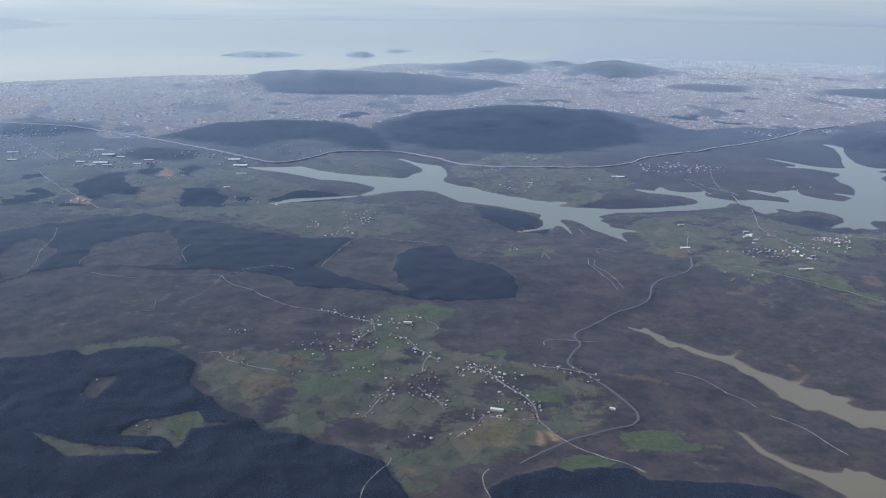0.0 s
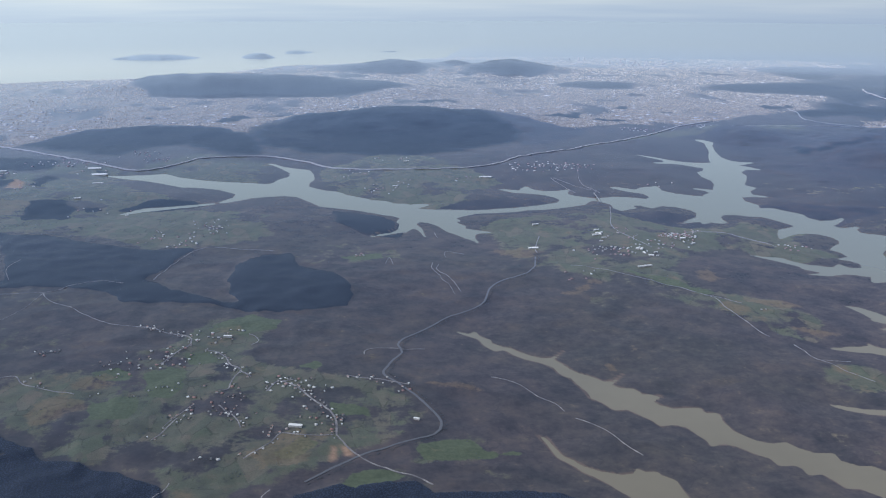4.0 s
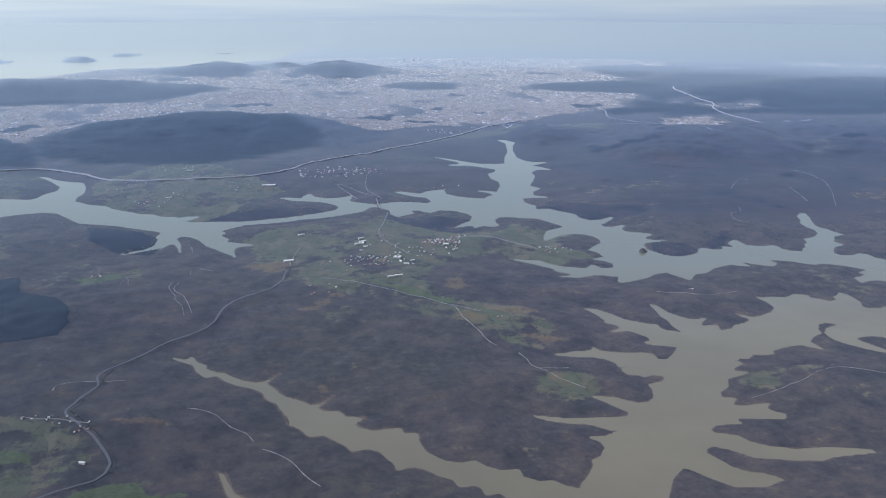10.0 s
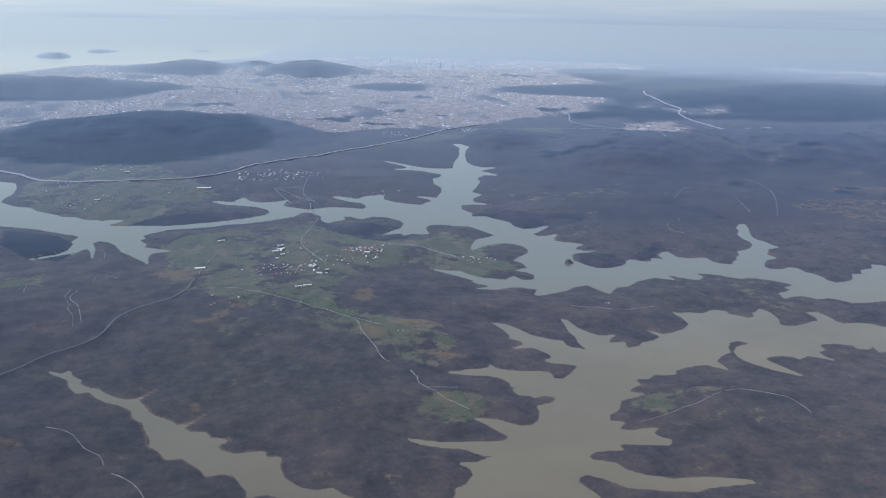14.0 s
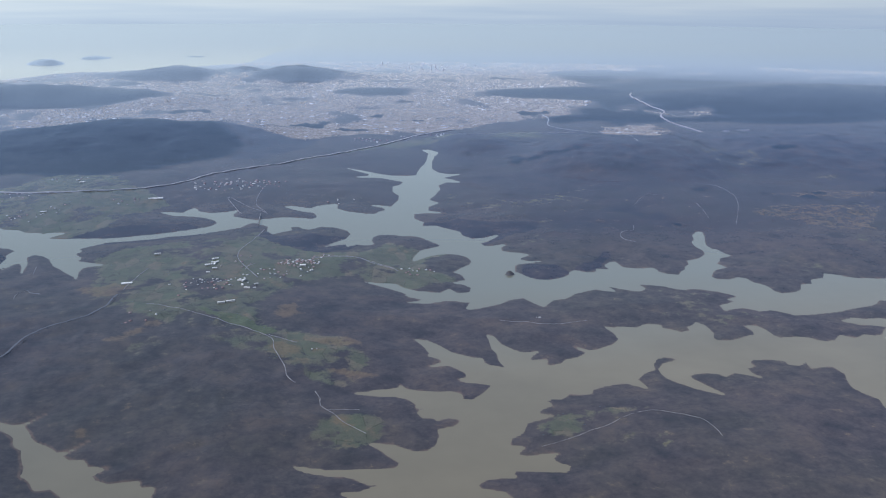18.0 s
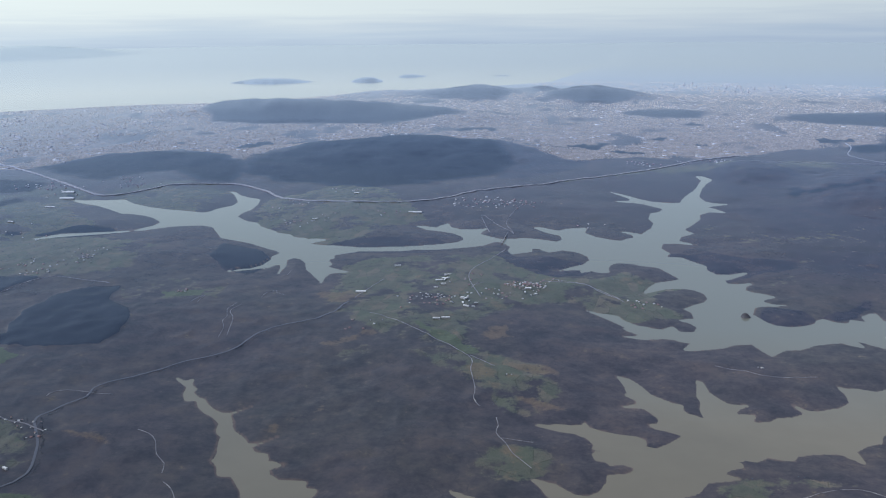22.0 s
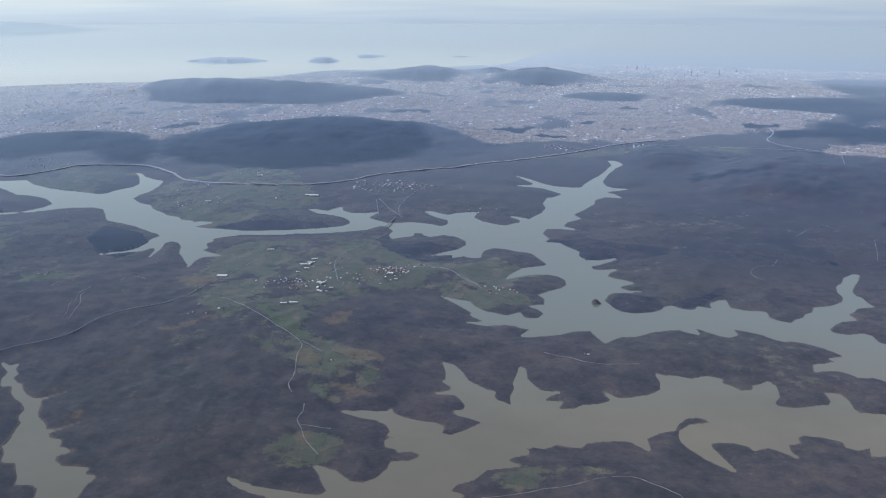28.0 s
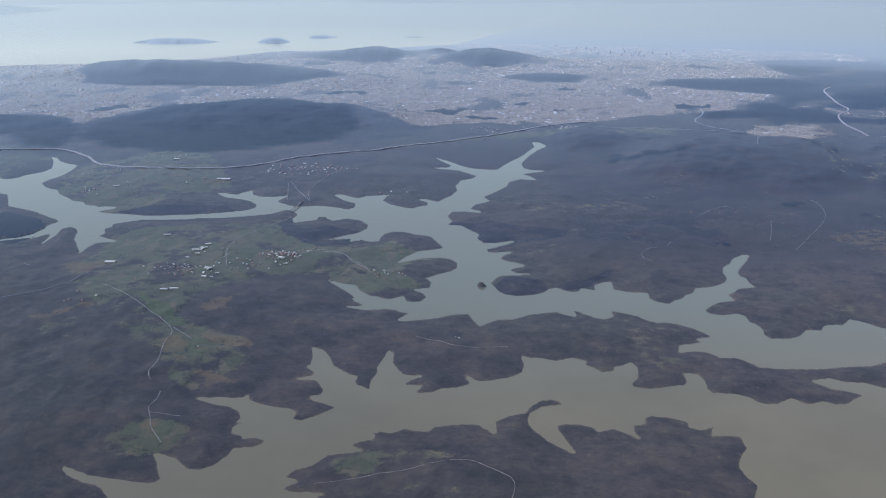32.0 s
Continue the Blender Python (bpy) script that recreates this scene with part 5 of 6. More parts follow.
MAIN_ROAD = [(105.3, 365.9), (101.4, 349.3), (94.5, 339), (85.1, 332.1), (80.2, 324.9), (75.8, 311.5), (68.6, 304.3), (61.8, 299.9), (53.1, 289.2), (45.2, 278.2), (43.5, 272), (44.5, 266.1), (40.5, 257.5), (38.3, 248.7), (42.7, 240.5), (46.6, 234.6), (49.9, 227.2), (52.1, 221.2), (52.4, 216.8), (50.1, 211.5), (40.2, 206), (30.8, 199.2), (23.3, 192.6), (19, 188.8)]
HIGHWAY = [(-427, 776.7), (-273.6, 713.6), (-204.2, 664.7), (-141.5, 609.3), (-108.9, 586.6), (-87.6, 601.3), (-71.4, 620.4), (-33, 628.6), (-6, 609.2), (18.4, 581.1), (51.8, 567.6), (88.3, 565.9), (115.3, 575.9), (138, 600.9), (166.3, 624), (200.5, 655.9), (237.3, 683.2), (278.2, 725.9), (303.1, 753.7), (342.9, 781.6)]
VALLEY_TRACK = [(-16.8, 170.5), (-15.7, 178.6), (-11.7, 186.2), (-11, 189.6)]
SLOPE_TRACK = [(11.7, 171), (10.1, 179.1), (10.2, 182.7), (11.7, 185.3)]
STAR_EAST = [(-83.5, 329.6), (-76.6, 335.6), (-67.8, 341.2), (-57.2, 337.8)]
STAR_WEST = [(-83.5, 329.6), (-94.6, 329.2), (-104.9, 327.5), (-119.2, 325.6), (-134, 330.9)]
STAR_SOUTH = [(-83.5, 329.6), (-83, 321.2), (-86.1, 304.7), (-90, 297.3)]
STAR_ROAD = [(-83.5, 329.6), (-79.4, 321.3), (-69.8, 313.5), (-57.3, 300.6), (-46.3, 293.8), (-37.3, 291.2)]
HILL_TRACK = [(-157.3, 327.3), (-160.4, 342.8), (-165.8, 360.6), (-167.8, 378.4), (-174, 397.8)]
HILL_TRACK_B = [(-142.3, 341.1), (-143.7, 350.5), (-135.3, 359.1)]
HILL_TRACK_C = [(-101, 344.8), (-106.6, 358.4), (-105.9, 371.5)]
RIDGE_TRACK = [(-47.4, 344.2), (-42.7, 366.6), (-35, 387.1), (-19.9, 385.8), (-4.9, 382.5)]
WOOD_TRACK = [(69.6, 247), (73.5, 245.4), (77.1, 241.5), (80.8, 233.9), (84.8, 229.5), (86.4, 224.2)]
WOOD_TRACK_B = [(88.5, 220), (91.7, 217.1), (95, 211.6), (97.5, 204.9), (100.8, 199.8)]
FIELD_ROAD = [(116.9, 350.8), (133.9, 336), (142.9, 326.6), (159.1, 308.6), (160.7, 297.4), (163.1, 284.7), (163.3, 276.6), (165.5, 272.3)]
FIELD_ROAD_B = [(170.8, 265.9), (171.7, 260.4), (171.3, 255.6), (174.1, 249.2), (176.6, 243.5), (181.6, 236.9)]
FIELD_ROAD_C = [(172.9, 252.2), (181.9, 251.1)]
SOUTH_TRACK = [(225.4, 220.2), (236.6, 223), (244.6, 225.9), (255.3, 230.8), (262.4, 231.8), (267.3, 228.3), (272.8, 223.9), (273.7, 219.3), (272.7, 212)]
SHORE_TRACK = [(241.5, 312.8), (248.4, 309.3), (254.3, 305.3), (261.7, 304.4), (272.8, 306.6)]
NORTH_LOOP = [(167.7, 498.1), (157.6, 519.1), (147.4, 538.9), (154.4, 502.4)]
NORTH_LINK = [(167.7, 498.1), (162.7, 522.3), (167.4, 552.9), (171.8, 566.3)]
PENINSULA_ROAD = [(164.7, 466.2), (158.1, 440.8), (151.5, 416), (152, 398.4), (158.4, 375)]
EAST_LOOP = [(334.2, 398.5), (331, 402.9), (331.7, 410.3), (336.5, 417.3), (342.7, 419.8), (347.7, 429.8)]
HAMLET_ROAD = [(189.1, 408), (200.2, 401.9), (212.1, 388), (216.9, 379.2)]
RIDGE_LANE = [(366.2, 469), (376.5, 482.1), (385.1, 489.8), (389.1, 486.6)]
EAST_TRACK = [(400.8, 421.8), (410, 436), (422.9, 457.4), (431.7, 477.2), (435.4, 498.2), (434.3, 509.2)]
NORTH_RIDE = [(432.6, 608.6), (440.4, 637.7), (451.4, 669.9), (458.9, 690.9)]
EAST_TRACK_B = [(401.8, 465), (398.6, 452.4), (393, 434.6)]
LAKE_LANE = [(69.1, 323), (66, 338.9), (62.1, 347.5), (63.5, 356.4)]
FAR_ROAD = [(626, 1040), (602, 989), (589, 916), (585, 873), (562, 832), (552, 788), (549, 741), (545, 706), (560, 672)]
FAR_ROAD_B = [(451, 865), (447, 836), (432, 795), (434, 774), (445, 752), (465, 739)]
FAR_ROAD_C = [(288, 731), (311, 760), (343, 757), (366, 752), (411, 749), (465, 739), (499, 734)]
LANE_CHURCH = [(-16, 270.6), (-12.2, 268.5), (-8.8, 263.9), (-6.9, 257.9), (-3.8, 254.5), (-2.6, 251.6), (0.4, 248.4)]
LANE_BRANCH = [(-3.1, 252.2), (-4.2, 248.4), (-4.8, 244.3), (-5, 240.2), (-7.4, 239.1)]
LANE_HOUSES = [(5.7, 238.1), (6.9, 241.6), (8.3, 244.2), (11.2, 243.3), (14.4, 239.7), (17.7, 234.1), (20.8, 229.6), (23.9, 224.4), (25.3, 219.1), (25.6, 211.4)]
LANE_GREEN = [(8.3, 244.2), (11, 244.5), (13.3, 245.5)]
LANE_HALL = [(25, 211.5), (22, 210.8), (17.1, 211.1), (11.7, 212.4), (9.7, 208.1), (7.3, 204.2), (4, 200.1)]
LANE_CUTTING = [(25.6, 211.4), (27.9, 205.7), (30, 201.6), (31.7, 199.1)]
LANE_YARDS = [(-5.9, 229.6), (-2.3, 224.5), (-0, 220.5), (1.4, 216.2)]
LANE_WEST = [(-15.6, 222.9), (-16.3, 221), (-17.7, 217.1), (-19.7, 211.3)]
LANE_RISE = [(27.7, 247.3), (32.2, 245.2), (37.2, 244.2), (41.6, 241.9), (45.2, 240.3)]
LANE_HEATH = [(32.8, 263.5), (33.1, 267), (36.5, 269), (43.7, 269.1), (45.3, 268.7), (51.7, 269.2)]
LANE_SOUTH = [(31.7, 198.8), (34.5, 195.9), (38.6, 193.3), (44.5, 189.9), (47.9, 186.4)]
LANE_LOOP = [(-4.1, 282.5), (-1.9, 281), (-0.4, 276.4), (-2.6, 273.3)]
LANE_TOP = [(-42.1, 292.4), (-36.9, 290.2), (-31.4, 286.9), (-25.4, 284.2), (-22.3, 280.8), (-21.5, 277.4), (-21.4, 273.3), (-24, 268.9), (-25.8, 264.4), (-27.6, 260.2)]
RIDE_LAKE = [(61.1, 357.8), (60.2, 349.8), (62.7, 341.5), (63, 335.9), (65.4, 329.9), (66.5, 321)]
RIDE_SANDY = [(67.7, 369.3), (67.5, 376.1), (70.3, 381.5), (72, 377.5), (76.1, 375.2)]
RIDE_POINT = [(66.6, 419.4), (67.3, 408.3)]
RIDE_FARM = [(41.9, 357.6), (43.8, 367.6), (45, 356.6)]
LANE_NORTH = [(107, 370.3), (107.8, 379.6), (111.5, 394), (113.8, 401.4)]
LANE_CAPE = [(183.6, 403), (195, 403), (203.4, 399.1), (207.5, 391.4), (215.2, 382.6)]
LANE_MIDDLE = [(153.6, 386.1), (155, 391.5), (158.1, 395.4)]
LANE_MEADOW = [(159.5, 309.3), (163.7, 305.5), (168.3, 301.8)]
ROAD_FARMS = [(-244, 538.8), (-216.8, 497.7), (-201.6, 478.7), (-183.5, 455.9), (-170.6, 439.7)]
ROAD_SUBURB = [(-390.9, 743.7), (-320.2, 670.6), (-287, 632.8), (-254.6, 588.1), (-247.5, 573.7), (-246, 538.7)]
RIDE_BROWN = [(-106.7, 286.4), (-100.7, 287.7), (-97.2, 289.5), (-99, 298.2)]
LANE_EDGE = [(-72.1, 251.6), (-66.4, 252.6), (-62.8, 247.9), (-56.1, 243.9), (-46.4, 240)]
LANE_DARK = [(-18.1, 219.4), (-15.5, 225.4), (-12.7, 231)]
LANES = [(LANE_CHURCH, 0.8), (LANE_BRANCH, 0.7), (LANE_HOUSES, 0.85), (LANE_GREEN, 0.6), (LANE_HALL, 0.65), (LANE_CUTTING, 0.7), (LANE_YARDS, 0.6), (LANE_WEST, 0.7), (LANE_RISE, 0.7), (LANE_HEATH, 0.5), (LANE_SOUTH, 0.6), (LANE_LOOP, 0.45), (LANE_TOP, 0.8), (RIDE_LAKE, 0.32), (RIDE_SANDY, 0.32), (RIDE_POINT, 0.32), (RIDE_FARM, 0.32), (LANE_NORTH, 0.55), (LANE_CAPE, 0.6), (LANE_MIDDLE, 0.5), (LANE_MEADOW, 0.5), (ROAD_FARMS, 0.8), (ROAD_SUBURB, 0.9), (RIDE_BROWN, 0.32), (LANE_EDGE, 0.6), (LANE_DARK, 0.5)]
ROADS = [(MAIN_ROAD, 0.91), (HIGHWAY, 1.6), (VALLEY_TRACK, 0.5), (SLOPE_TRACK, 0.5), (STAR_EAST, 0.5), (STAR_WEST, 0.5), (STAR_SOUTH, 0.4), (STAR_ROAD, 0.5), (HILL_TRACK, 0.5), (HILL_TRACK_B, 0.4), (HILL_TRACK_C, 0.4), (RIDGE_TRACK, 0.55), (WOOD_TRACK, 0.4), (WOOD_TRACK_B, 0.45), (FIELD_ROAD, 0.5), (FIELD_ROAD_B, 0.45), (FIELD_ROAD_C, 0.4), (SOUTH_TRACK, 0.32), (SHORE_TRACK, 0.4), (NORTH_LOOP, 0.38), (NORTH_LINK, 0.38), (PENINSULA_ROAD, 0.6), (EAST_LOOP, 0.25), (HAMLET_ROAD, 0.45), (RIDGE_LANE, 0.25), (EAST_TRACK, 0.22), (EAST_TRACK_B, 0.22), (NORTH_RIDE, 0.3), (LAKE_LANE, 0.4), (FAR_ROAD_B, 1.3), (FAR_ROAD_C, 1.0)]

M_ASPHALT = plain("worn_asphalt", (0.115, 0.114, 0.113), 0.25, 1.5)
def track_material():
    m = Mat("pale_dirt")
    k = m.math("ADD", m.math("MULTIPLY", m.noise(0.35, 3.0), 0.6), m.math("MULTIPLY", m.noise(1.8, 3.0), 0.4))
    return m.done(m.ramp(k, (0.38, (0.085, 0.077, 0.072)), (0.50, (0.17, 0.155, 0.145)), (0.62, (0.30, 0.28, 0.26))), rough=3.3)


M_TRACK = track_material()
M_HIGHWAY = plain("pale_concrete", (0.25, 0.235, 0.222), 0.25, 0.3)
for line, width in ROADS:
    if width >= 1.5:
        ribbon("highway", line, width * 0.95, M_HIGHWAY, "pale motorway curving between wooded hills", 0.4)
    elif width > 0.9:
        ribbon("road", line, width * 0.75, M_ASPHALT, "grey asphalt country road through bare woods", 0.06)
    else:
        ribbon("track", line, width * 0.55, M_TRACK, "narrow pale dirt lane between fields and woods")

M_REDEARTH = plain("red_earth", (0.16, 0.115, 0.10), 0.25, 0.3)
ribbon("road_works", FAR_ROAD, 1.5, M_REDEARTH, "broad reddish earth cutting of an unfinished road", 0.4)
for line, width in LANES:
    ribbon("lane", line, width * 0.6, M_TRACK, "pale worn lane between houses and fields", 0.07, step=1.0)

# ---- houses and sheds ----
# middle x, y, half width, half depth, number, kind (0 farm village, 1 leafy, 2 dense red roofs, 3 sheds, 4 bare huts)
CLUSTERS = [
    (-13.8, 283.5, 8.5, 6.7, 26, 0),
    (-38.2, 262.5, 12.3, 9.9, 34, 0),
    (-63.6, 270.1, 5.7, 4.1, 12, 0),
    (-57.9, 247.6, 5.0, 4.0, 9, 0),
    (-5.8, 231.5, 9.4, 11.8, 44, 1),
    (-22.3, 241.0, 8.1, 6.2, 14, 0),
    (16.6, 239.1, 7.3, 9.1, 28, 0),
    (21.5, 219.5, 5.3, 7.1, 22, 1),
    (8.5, 212.6, 4.4, 4.0, 12, 1),
    (34.2, 244.4, 6.6, 3.4, 9, 0),
    (-5.2, 199.1, 4.4, 1.5, 7, 0),
    (-72.9, 205.6, 3.9, 3.3, 7, 0),
    (-94.0, 232.6, 1.6, 1.6, 2, 0),
    (-24.4, 265.3, 10.6, 9.0, 28, 0),
    (7.8, 243.7, 4.9, 4.2, 10, 0),
    (-13.2, 224.0, 7.6, 5.5, 14, 1),
    (-40.0, 239.7, 1.9, 1.6, 3, 0),
]
CLUSTERS += [
    (45.4, 237.3, 4.0, 4.9, 5, 0),
    (176.3, 395.1, 7.7, 5.9, 62, 2),
    (140.6, 395.1, 5.3, 7.9, 5, 3),
    (137.5, 367.6, 13.6, 10.8, 30, 0),
    (154.6, 365.9, 4.0, 6.0, 5, 3),
    (164.2, 379.2, 9.3, 9.6, 18, 0),
    (225.4, 376.8, 6.9, 5.2, 14, 0),
    (186.7, 405.2, 4.4, 5.3, 8, 0),
    (173.3, 294.4, 1.5, 1.4, 3, 0),
    (179.2, 385.7, 2.8, 3.2, 6, 3),
    (145.1, 372.5, 9.2, 6.2, 14, 0),
    (152.7, 398.4, 4.9, 18.0, 10, 0),
    (147.9, 570.2, 20.2, 12.6, 46, 3),
    (167.3, 565.2, 13.8, 10.5, 20, 0),
    (50.9, 517.5, 14.7, 15.8, 18, 0),
    (57.5, 607.0, 13.7, 12.7, 8, 0),
    (-137.2, 590.1, 11.7, 18.8, 10, 3),
]
CLUSTERS += [
    (-39.0, 421.7, 11.1, 22.0, 24, 0),
    (-49.3, 394.9, 7.9, 6.5, 8, 0),
    (-101.5, 617.6, 16.1, 14.7, 12, 0),
    (32.3, 373.4, 2.4, 3.5, 4, 0),
    (-224.2, 596.4, 9.2, 55.2, 14, 3),
    (-189.4, 451.7, 8.5, 7.0, 8, 3),
    (-62.1, 410.6, 10.5, 10.0, 14, 0),
    (-287.3, 615.8, 17.0, 48.8, 40, 3),
    (-318.2, 670.7, 12.3, 37.8, 20, 3),
    (-160.3, 525.2, 9.9, 28.0, 8, 0),
    (-105.8, 473.0, 18.0, 30.4, 10, 0),
    (29.3, 374.6, 2.9, 3.7, 3, 0),
    (-162.9, 528.6, 4.6, 14.8, 5, 0),
    (117.6, 336.7, 8.3, 10.8, 8, 0),
    (-35.5, 425.0, 5.5, 14.2, 10, 0),
    (256.8, 311.9, 1.5, 1.0, 2, 4),
    (-45.9, 395.6, 7.6, 5.1, 5, 0),
    (206.6, 522.0, 9.9, 13.2, 4, 0),
]
CLUSTERS += [
    (-248, 605, 30.0, 34.0, 50, 3),
    (-208, 566, 26.0, 16.0, 26, 3),
    (-330, 690, 34.0, 40.0, 90, 3),
    (-120, 640, 18.0, 12.0, 14, 0),
    (-165, 610, 16.0, 12.0, 20, 3),
    (92, 535, 8.0, 8.0, 8, 0),
    (25, 560, 14.0, 14.0, 12, 0),
    (260, 735, 14.0, 9.0, 16, 3),
    (320, 750, 26.0, 9.0, 22, 3),
]
SHEDS = [
    (-238.2, 624.9, 7.0, 3.0, 4),
    (-223.0, 600.4, 8.0, 4.0, 8),
    (-215.7, 566.2, 9.0, 4.5, 4),
    (-230.3, 570.9, 6.0, 2.4, -4),
    (-189.2, 578.7, 6.0, 2.6, 6),
    (-191.5, 563.2, 5.0, 2.2, 0),
    (-137.2, 593.2, 8.0, 4.0, 10),
    (-129.9, 577.5, 9.0, 4.0, 6),
    (-210.8, 590.1, 5.0, 2.4, 4),
    (-292.0, 610.7, 7.0, 3.4, 12),
    (-277.9, 579.6, 6.0, 2.4, 4),
    (-119.8, 496.2, 3.4, 1.4, 0),
    (15.2, 215.7, 3.4, 1.0, -14),
    (143.9, 343.6, 2.6, 0.8, 6),
    (147.3, 345.1, 3.2, 0.8, 6),
    (107.2, 381.3, 4.2, 1.5, 4),
    (105.7, 542.1, 4.0, 1.8, 6),
    (-10.5, 280.3, 2.6, 0.8, -8),
    (-121.2, 540.9, 6.0, 1.4, 3),
    (109.0, 542.1, 5.0, 2.2, 10),
    (52.1, 519.8, 3, 0.8, 4),
    (62.0, 591.5, 3.2, 1.2, 4),
    (141.9, 399.3, 2.6, 0.9, 50),
    (152.6, 371.2, 2.6, 0.9, 60),
    (46.2, 219.7, 1.5, 0.5, -25),
    (-219.6, 559.1, 7, 2, 5),
    (-209.2, 559.6, 6, 2, 5),
    (138.8, 396.2, 3.0, 0.8, 8),
    (141.2, 399.6, 3.0, 0.8, 10),
    (141.3, 391.0, 2.0, 0.7, 5),
    (141.5, 405.3, 2.6, 0.7, 14),
    (151.1, 371.9, 1.5, 1.3, 60),
    (177.6, 390.4, 2.4, 1.0, -10),
    (116.2, 423.8, 3.0, 0.7, 12),
]
BRIDGE = ((162.2, 478.1), (165.2, 509.6))


def part(name, bm, material, parent, label=""):
    """One mesh object under a thing or a part."""
    me = bpy.data.meshes.new(name)
    bm.to_mesh(me)
    bm.free()
    me.materials.append(material)
    ob = new(name, me)
    ob.parent = parent
    return tagged(ob, label)


def box(bm, x0, x1, y0, y1, z0, z1):
    v = [bm.verts.new(p) for p in ((x0, y0, z0), (x1, y0, z0), (x1, y1, z0), (x0, y1, z0), (x0, y0, z1), (x1, y0, z1), (x1, y1, z1), (x0, y1, z1))]
    for f in ((3, 2, 1, 0), (4, 5, 6, 7), (0, 1, 5, 4), (1, 2, 6, 5), (2, 3, 7, 6), (3, 0, 4, 7)):
        bm.faces.new([v[i] for i in f])
    return bm


def gable_walls(l, w, h, rise):
    bm = bmesh.new()
    pts = [(-l, -w, -0.6), (l, -w, -0.6), (l, w, -0.6), (-l, w, -0.6), (-l, -w, h), (l, -w, h), (l, w, h), (-l, w, h), (-l, 0, h + rise), (l, 0, h + rise)]
    v = [bm.verts.new(p) for p in pts]
    for f in ((0, 1, 5, 4), (2, 3, 7, 6), (1, 2, 6, 9, 5), (3, 0, 4, 8, 7), (3, 2, 1, 0)):
        bm.faces.new([v[i] for i in f])
    return bm


def gable_roof(l, w, h, rise, over=0.06, thick=0.05):
    bm = bmesh.new()
    k = rise / w
    for s in (-1, 1):
        e, ez = s * (w + over), h - k * over
        a = [(-l - over, e, ez), (l + over, e, ez), (l + over, 0, h + rise), (-l - over, 0, h + rise)]
        lo, hi = [bm.verts.new(p) for p in a], [bm.verts.new((p[0], p[1], p[2] + thick)) for p in a]
        bm.faces.new(hi if s < 0 else hi[::-1])
        bm.faces.new(lo[::-1] if s < 0 else lo)
        for i in range(4):
            j = (i + 1) % 4
            bm.faces.new((lo[i], lo[j], hi[j], hi[i]) if s < 0 else (lo[j], lo[i], hi[i], hi[j]))
    return bm


M_WALL = plain("pale_render", (0.42, 0.40, 0.375), 0.35, 3.0)
M_TILE = plain("clay_tiles", (0.29, 0.175, 0.135), 0.3, 3.0)
M_GREYROOF = plain("weathered_roof", (0.30, 0.29, 0.28), 0.4, 3.0)
M_WHITEROOF = plain("white_metal_roof", (0.64, 0.64, 0.63), 0.2, 2.0)
M_CHIMNEY = plain("brick_chimney", (0.25, 0.16, 0.12), 0.2, 3.0)


def house(l, w, h, rise, roof, label, annex=False):
    base = tagged(new("house"), label, "house", "village houses")
    base.scale = (0.5, 0.56, 0.5)
    part("wall", gable_walls(l, w, h, rise), M_WALL, base)
    part("roof", gable_roof(l, w, h, rise), roof, base)
    part("chimney", box(bmesh.new(), l * 0.4, l * 0.4 + 0.08, w * 0.2, w * 0.2 + 0.08, h + rise * 0.4, h + rise + 0.14), M_CHIMNEY, base)
    if annex:
        part("annex", box(bmesh.new(), l * 0.2, l * 1.5, -w * 1.5, -w * 0.6, -0.6, h * 0.75), M_WALL, base)
    return base


def shed(l, w, h, label):
    base = tagged(new("shed"), label, "shed", "farm sheds")
    part("wall", gable_walls(l, w, h, w * 0.22), M_WALL, base)
    part("roof", gable_roof(l, w, h, w * 0.22), M_WHITEROOF, base)
    for k in (-0.5, 0.0, 0.5):
        part("door", box(bmesh.new(), l * k - 0.12, l * k + 0.12, -w - 0.02, -w + 0.02, 0.0, h * 0.75), M_GREYROOF, base)
    return base


STYLES = [
    house(0.44, 0.32, 0.36, 0.20, M_TILE, "small rendered house with a red tiled gable roof"),
    house(0.52, 0.36, 0.42, 0.18, M_TILE, "pale two-storey house with red roof and low annex", True),
    house(0.40, 0.34, 0.46, 0.14, M_GREYROOF, "pale village house with a weathered grey roof"),
    house(0.50, 0.40, 0.34, 0.10, M_WHITEROOF, "low village house with a bright white roof", True),
]
BARNS = [shed(0.7, 0.24, 0.3, "white-roofed farm shed standing between fields"), shed(1.1, 0.32, 0.36, "long white-roofed storage hall beside a lane")]
MIXES = {0: (0, 1, 2, 2, 3, 3, 3), 1: (0, 0, 1, 1, 2), 2: (0, 0, 0, 1, 1), 3: (4, 4, 5, 3), 4: (2, 2, 3)}
rng = np.random.default_rng(5)
taken = []
first_used = set()
masters = STYLES + BARNS


def put(k, x, y, turn):
    m = pose(x, y, float(ground_at(x, y)[0]) + 0.05, 0, 0, turn)
    if k in first_used:
        ob = copy_thing(masters[k], m)
        ob.scale = ob.scale * rng.uniform(0.65, 1.15)
        return ob
    first_used.add(k)
    masters[k].matrix_basis = m @ Matrix.Diagonal((*masters[k].scale, 1))
    return masters[k]


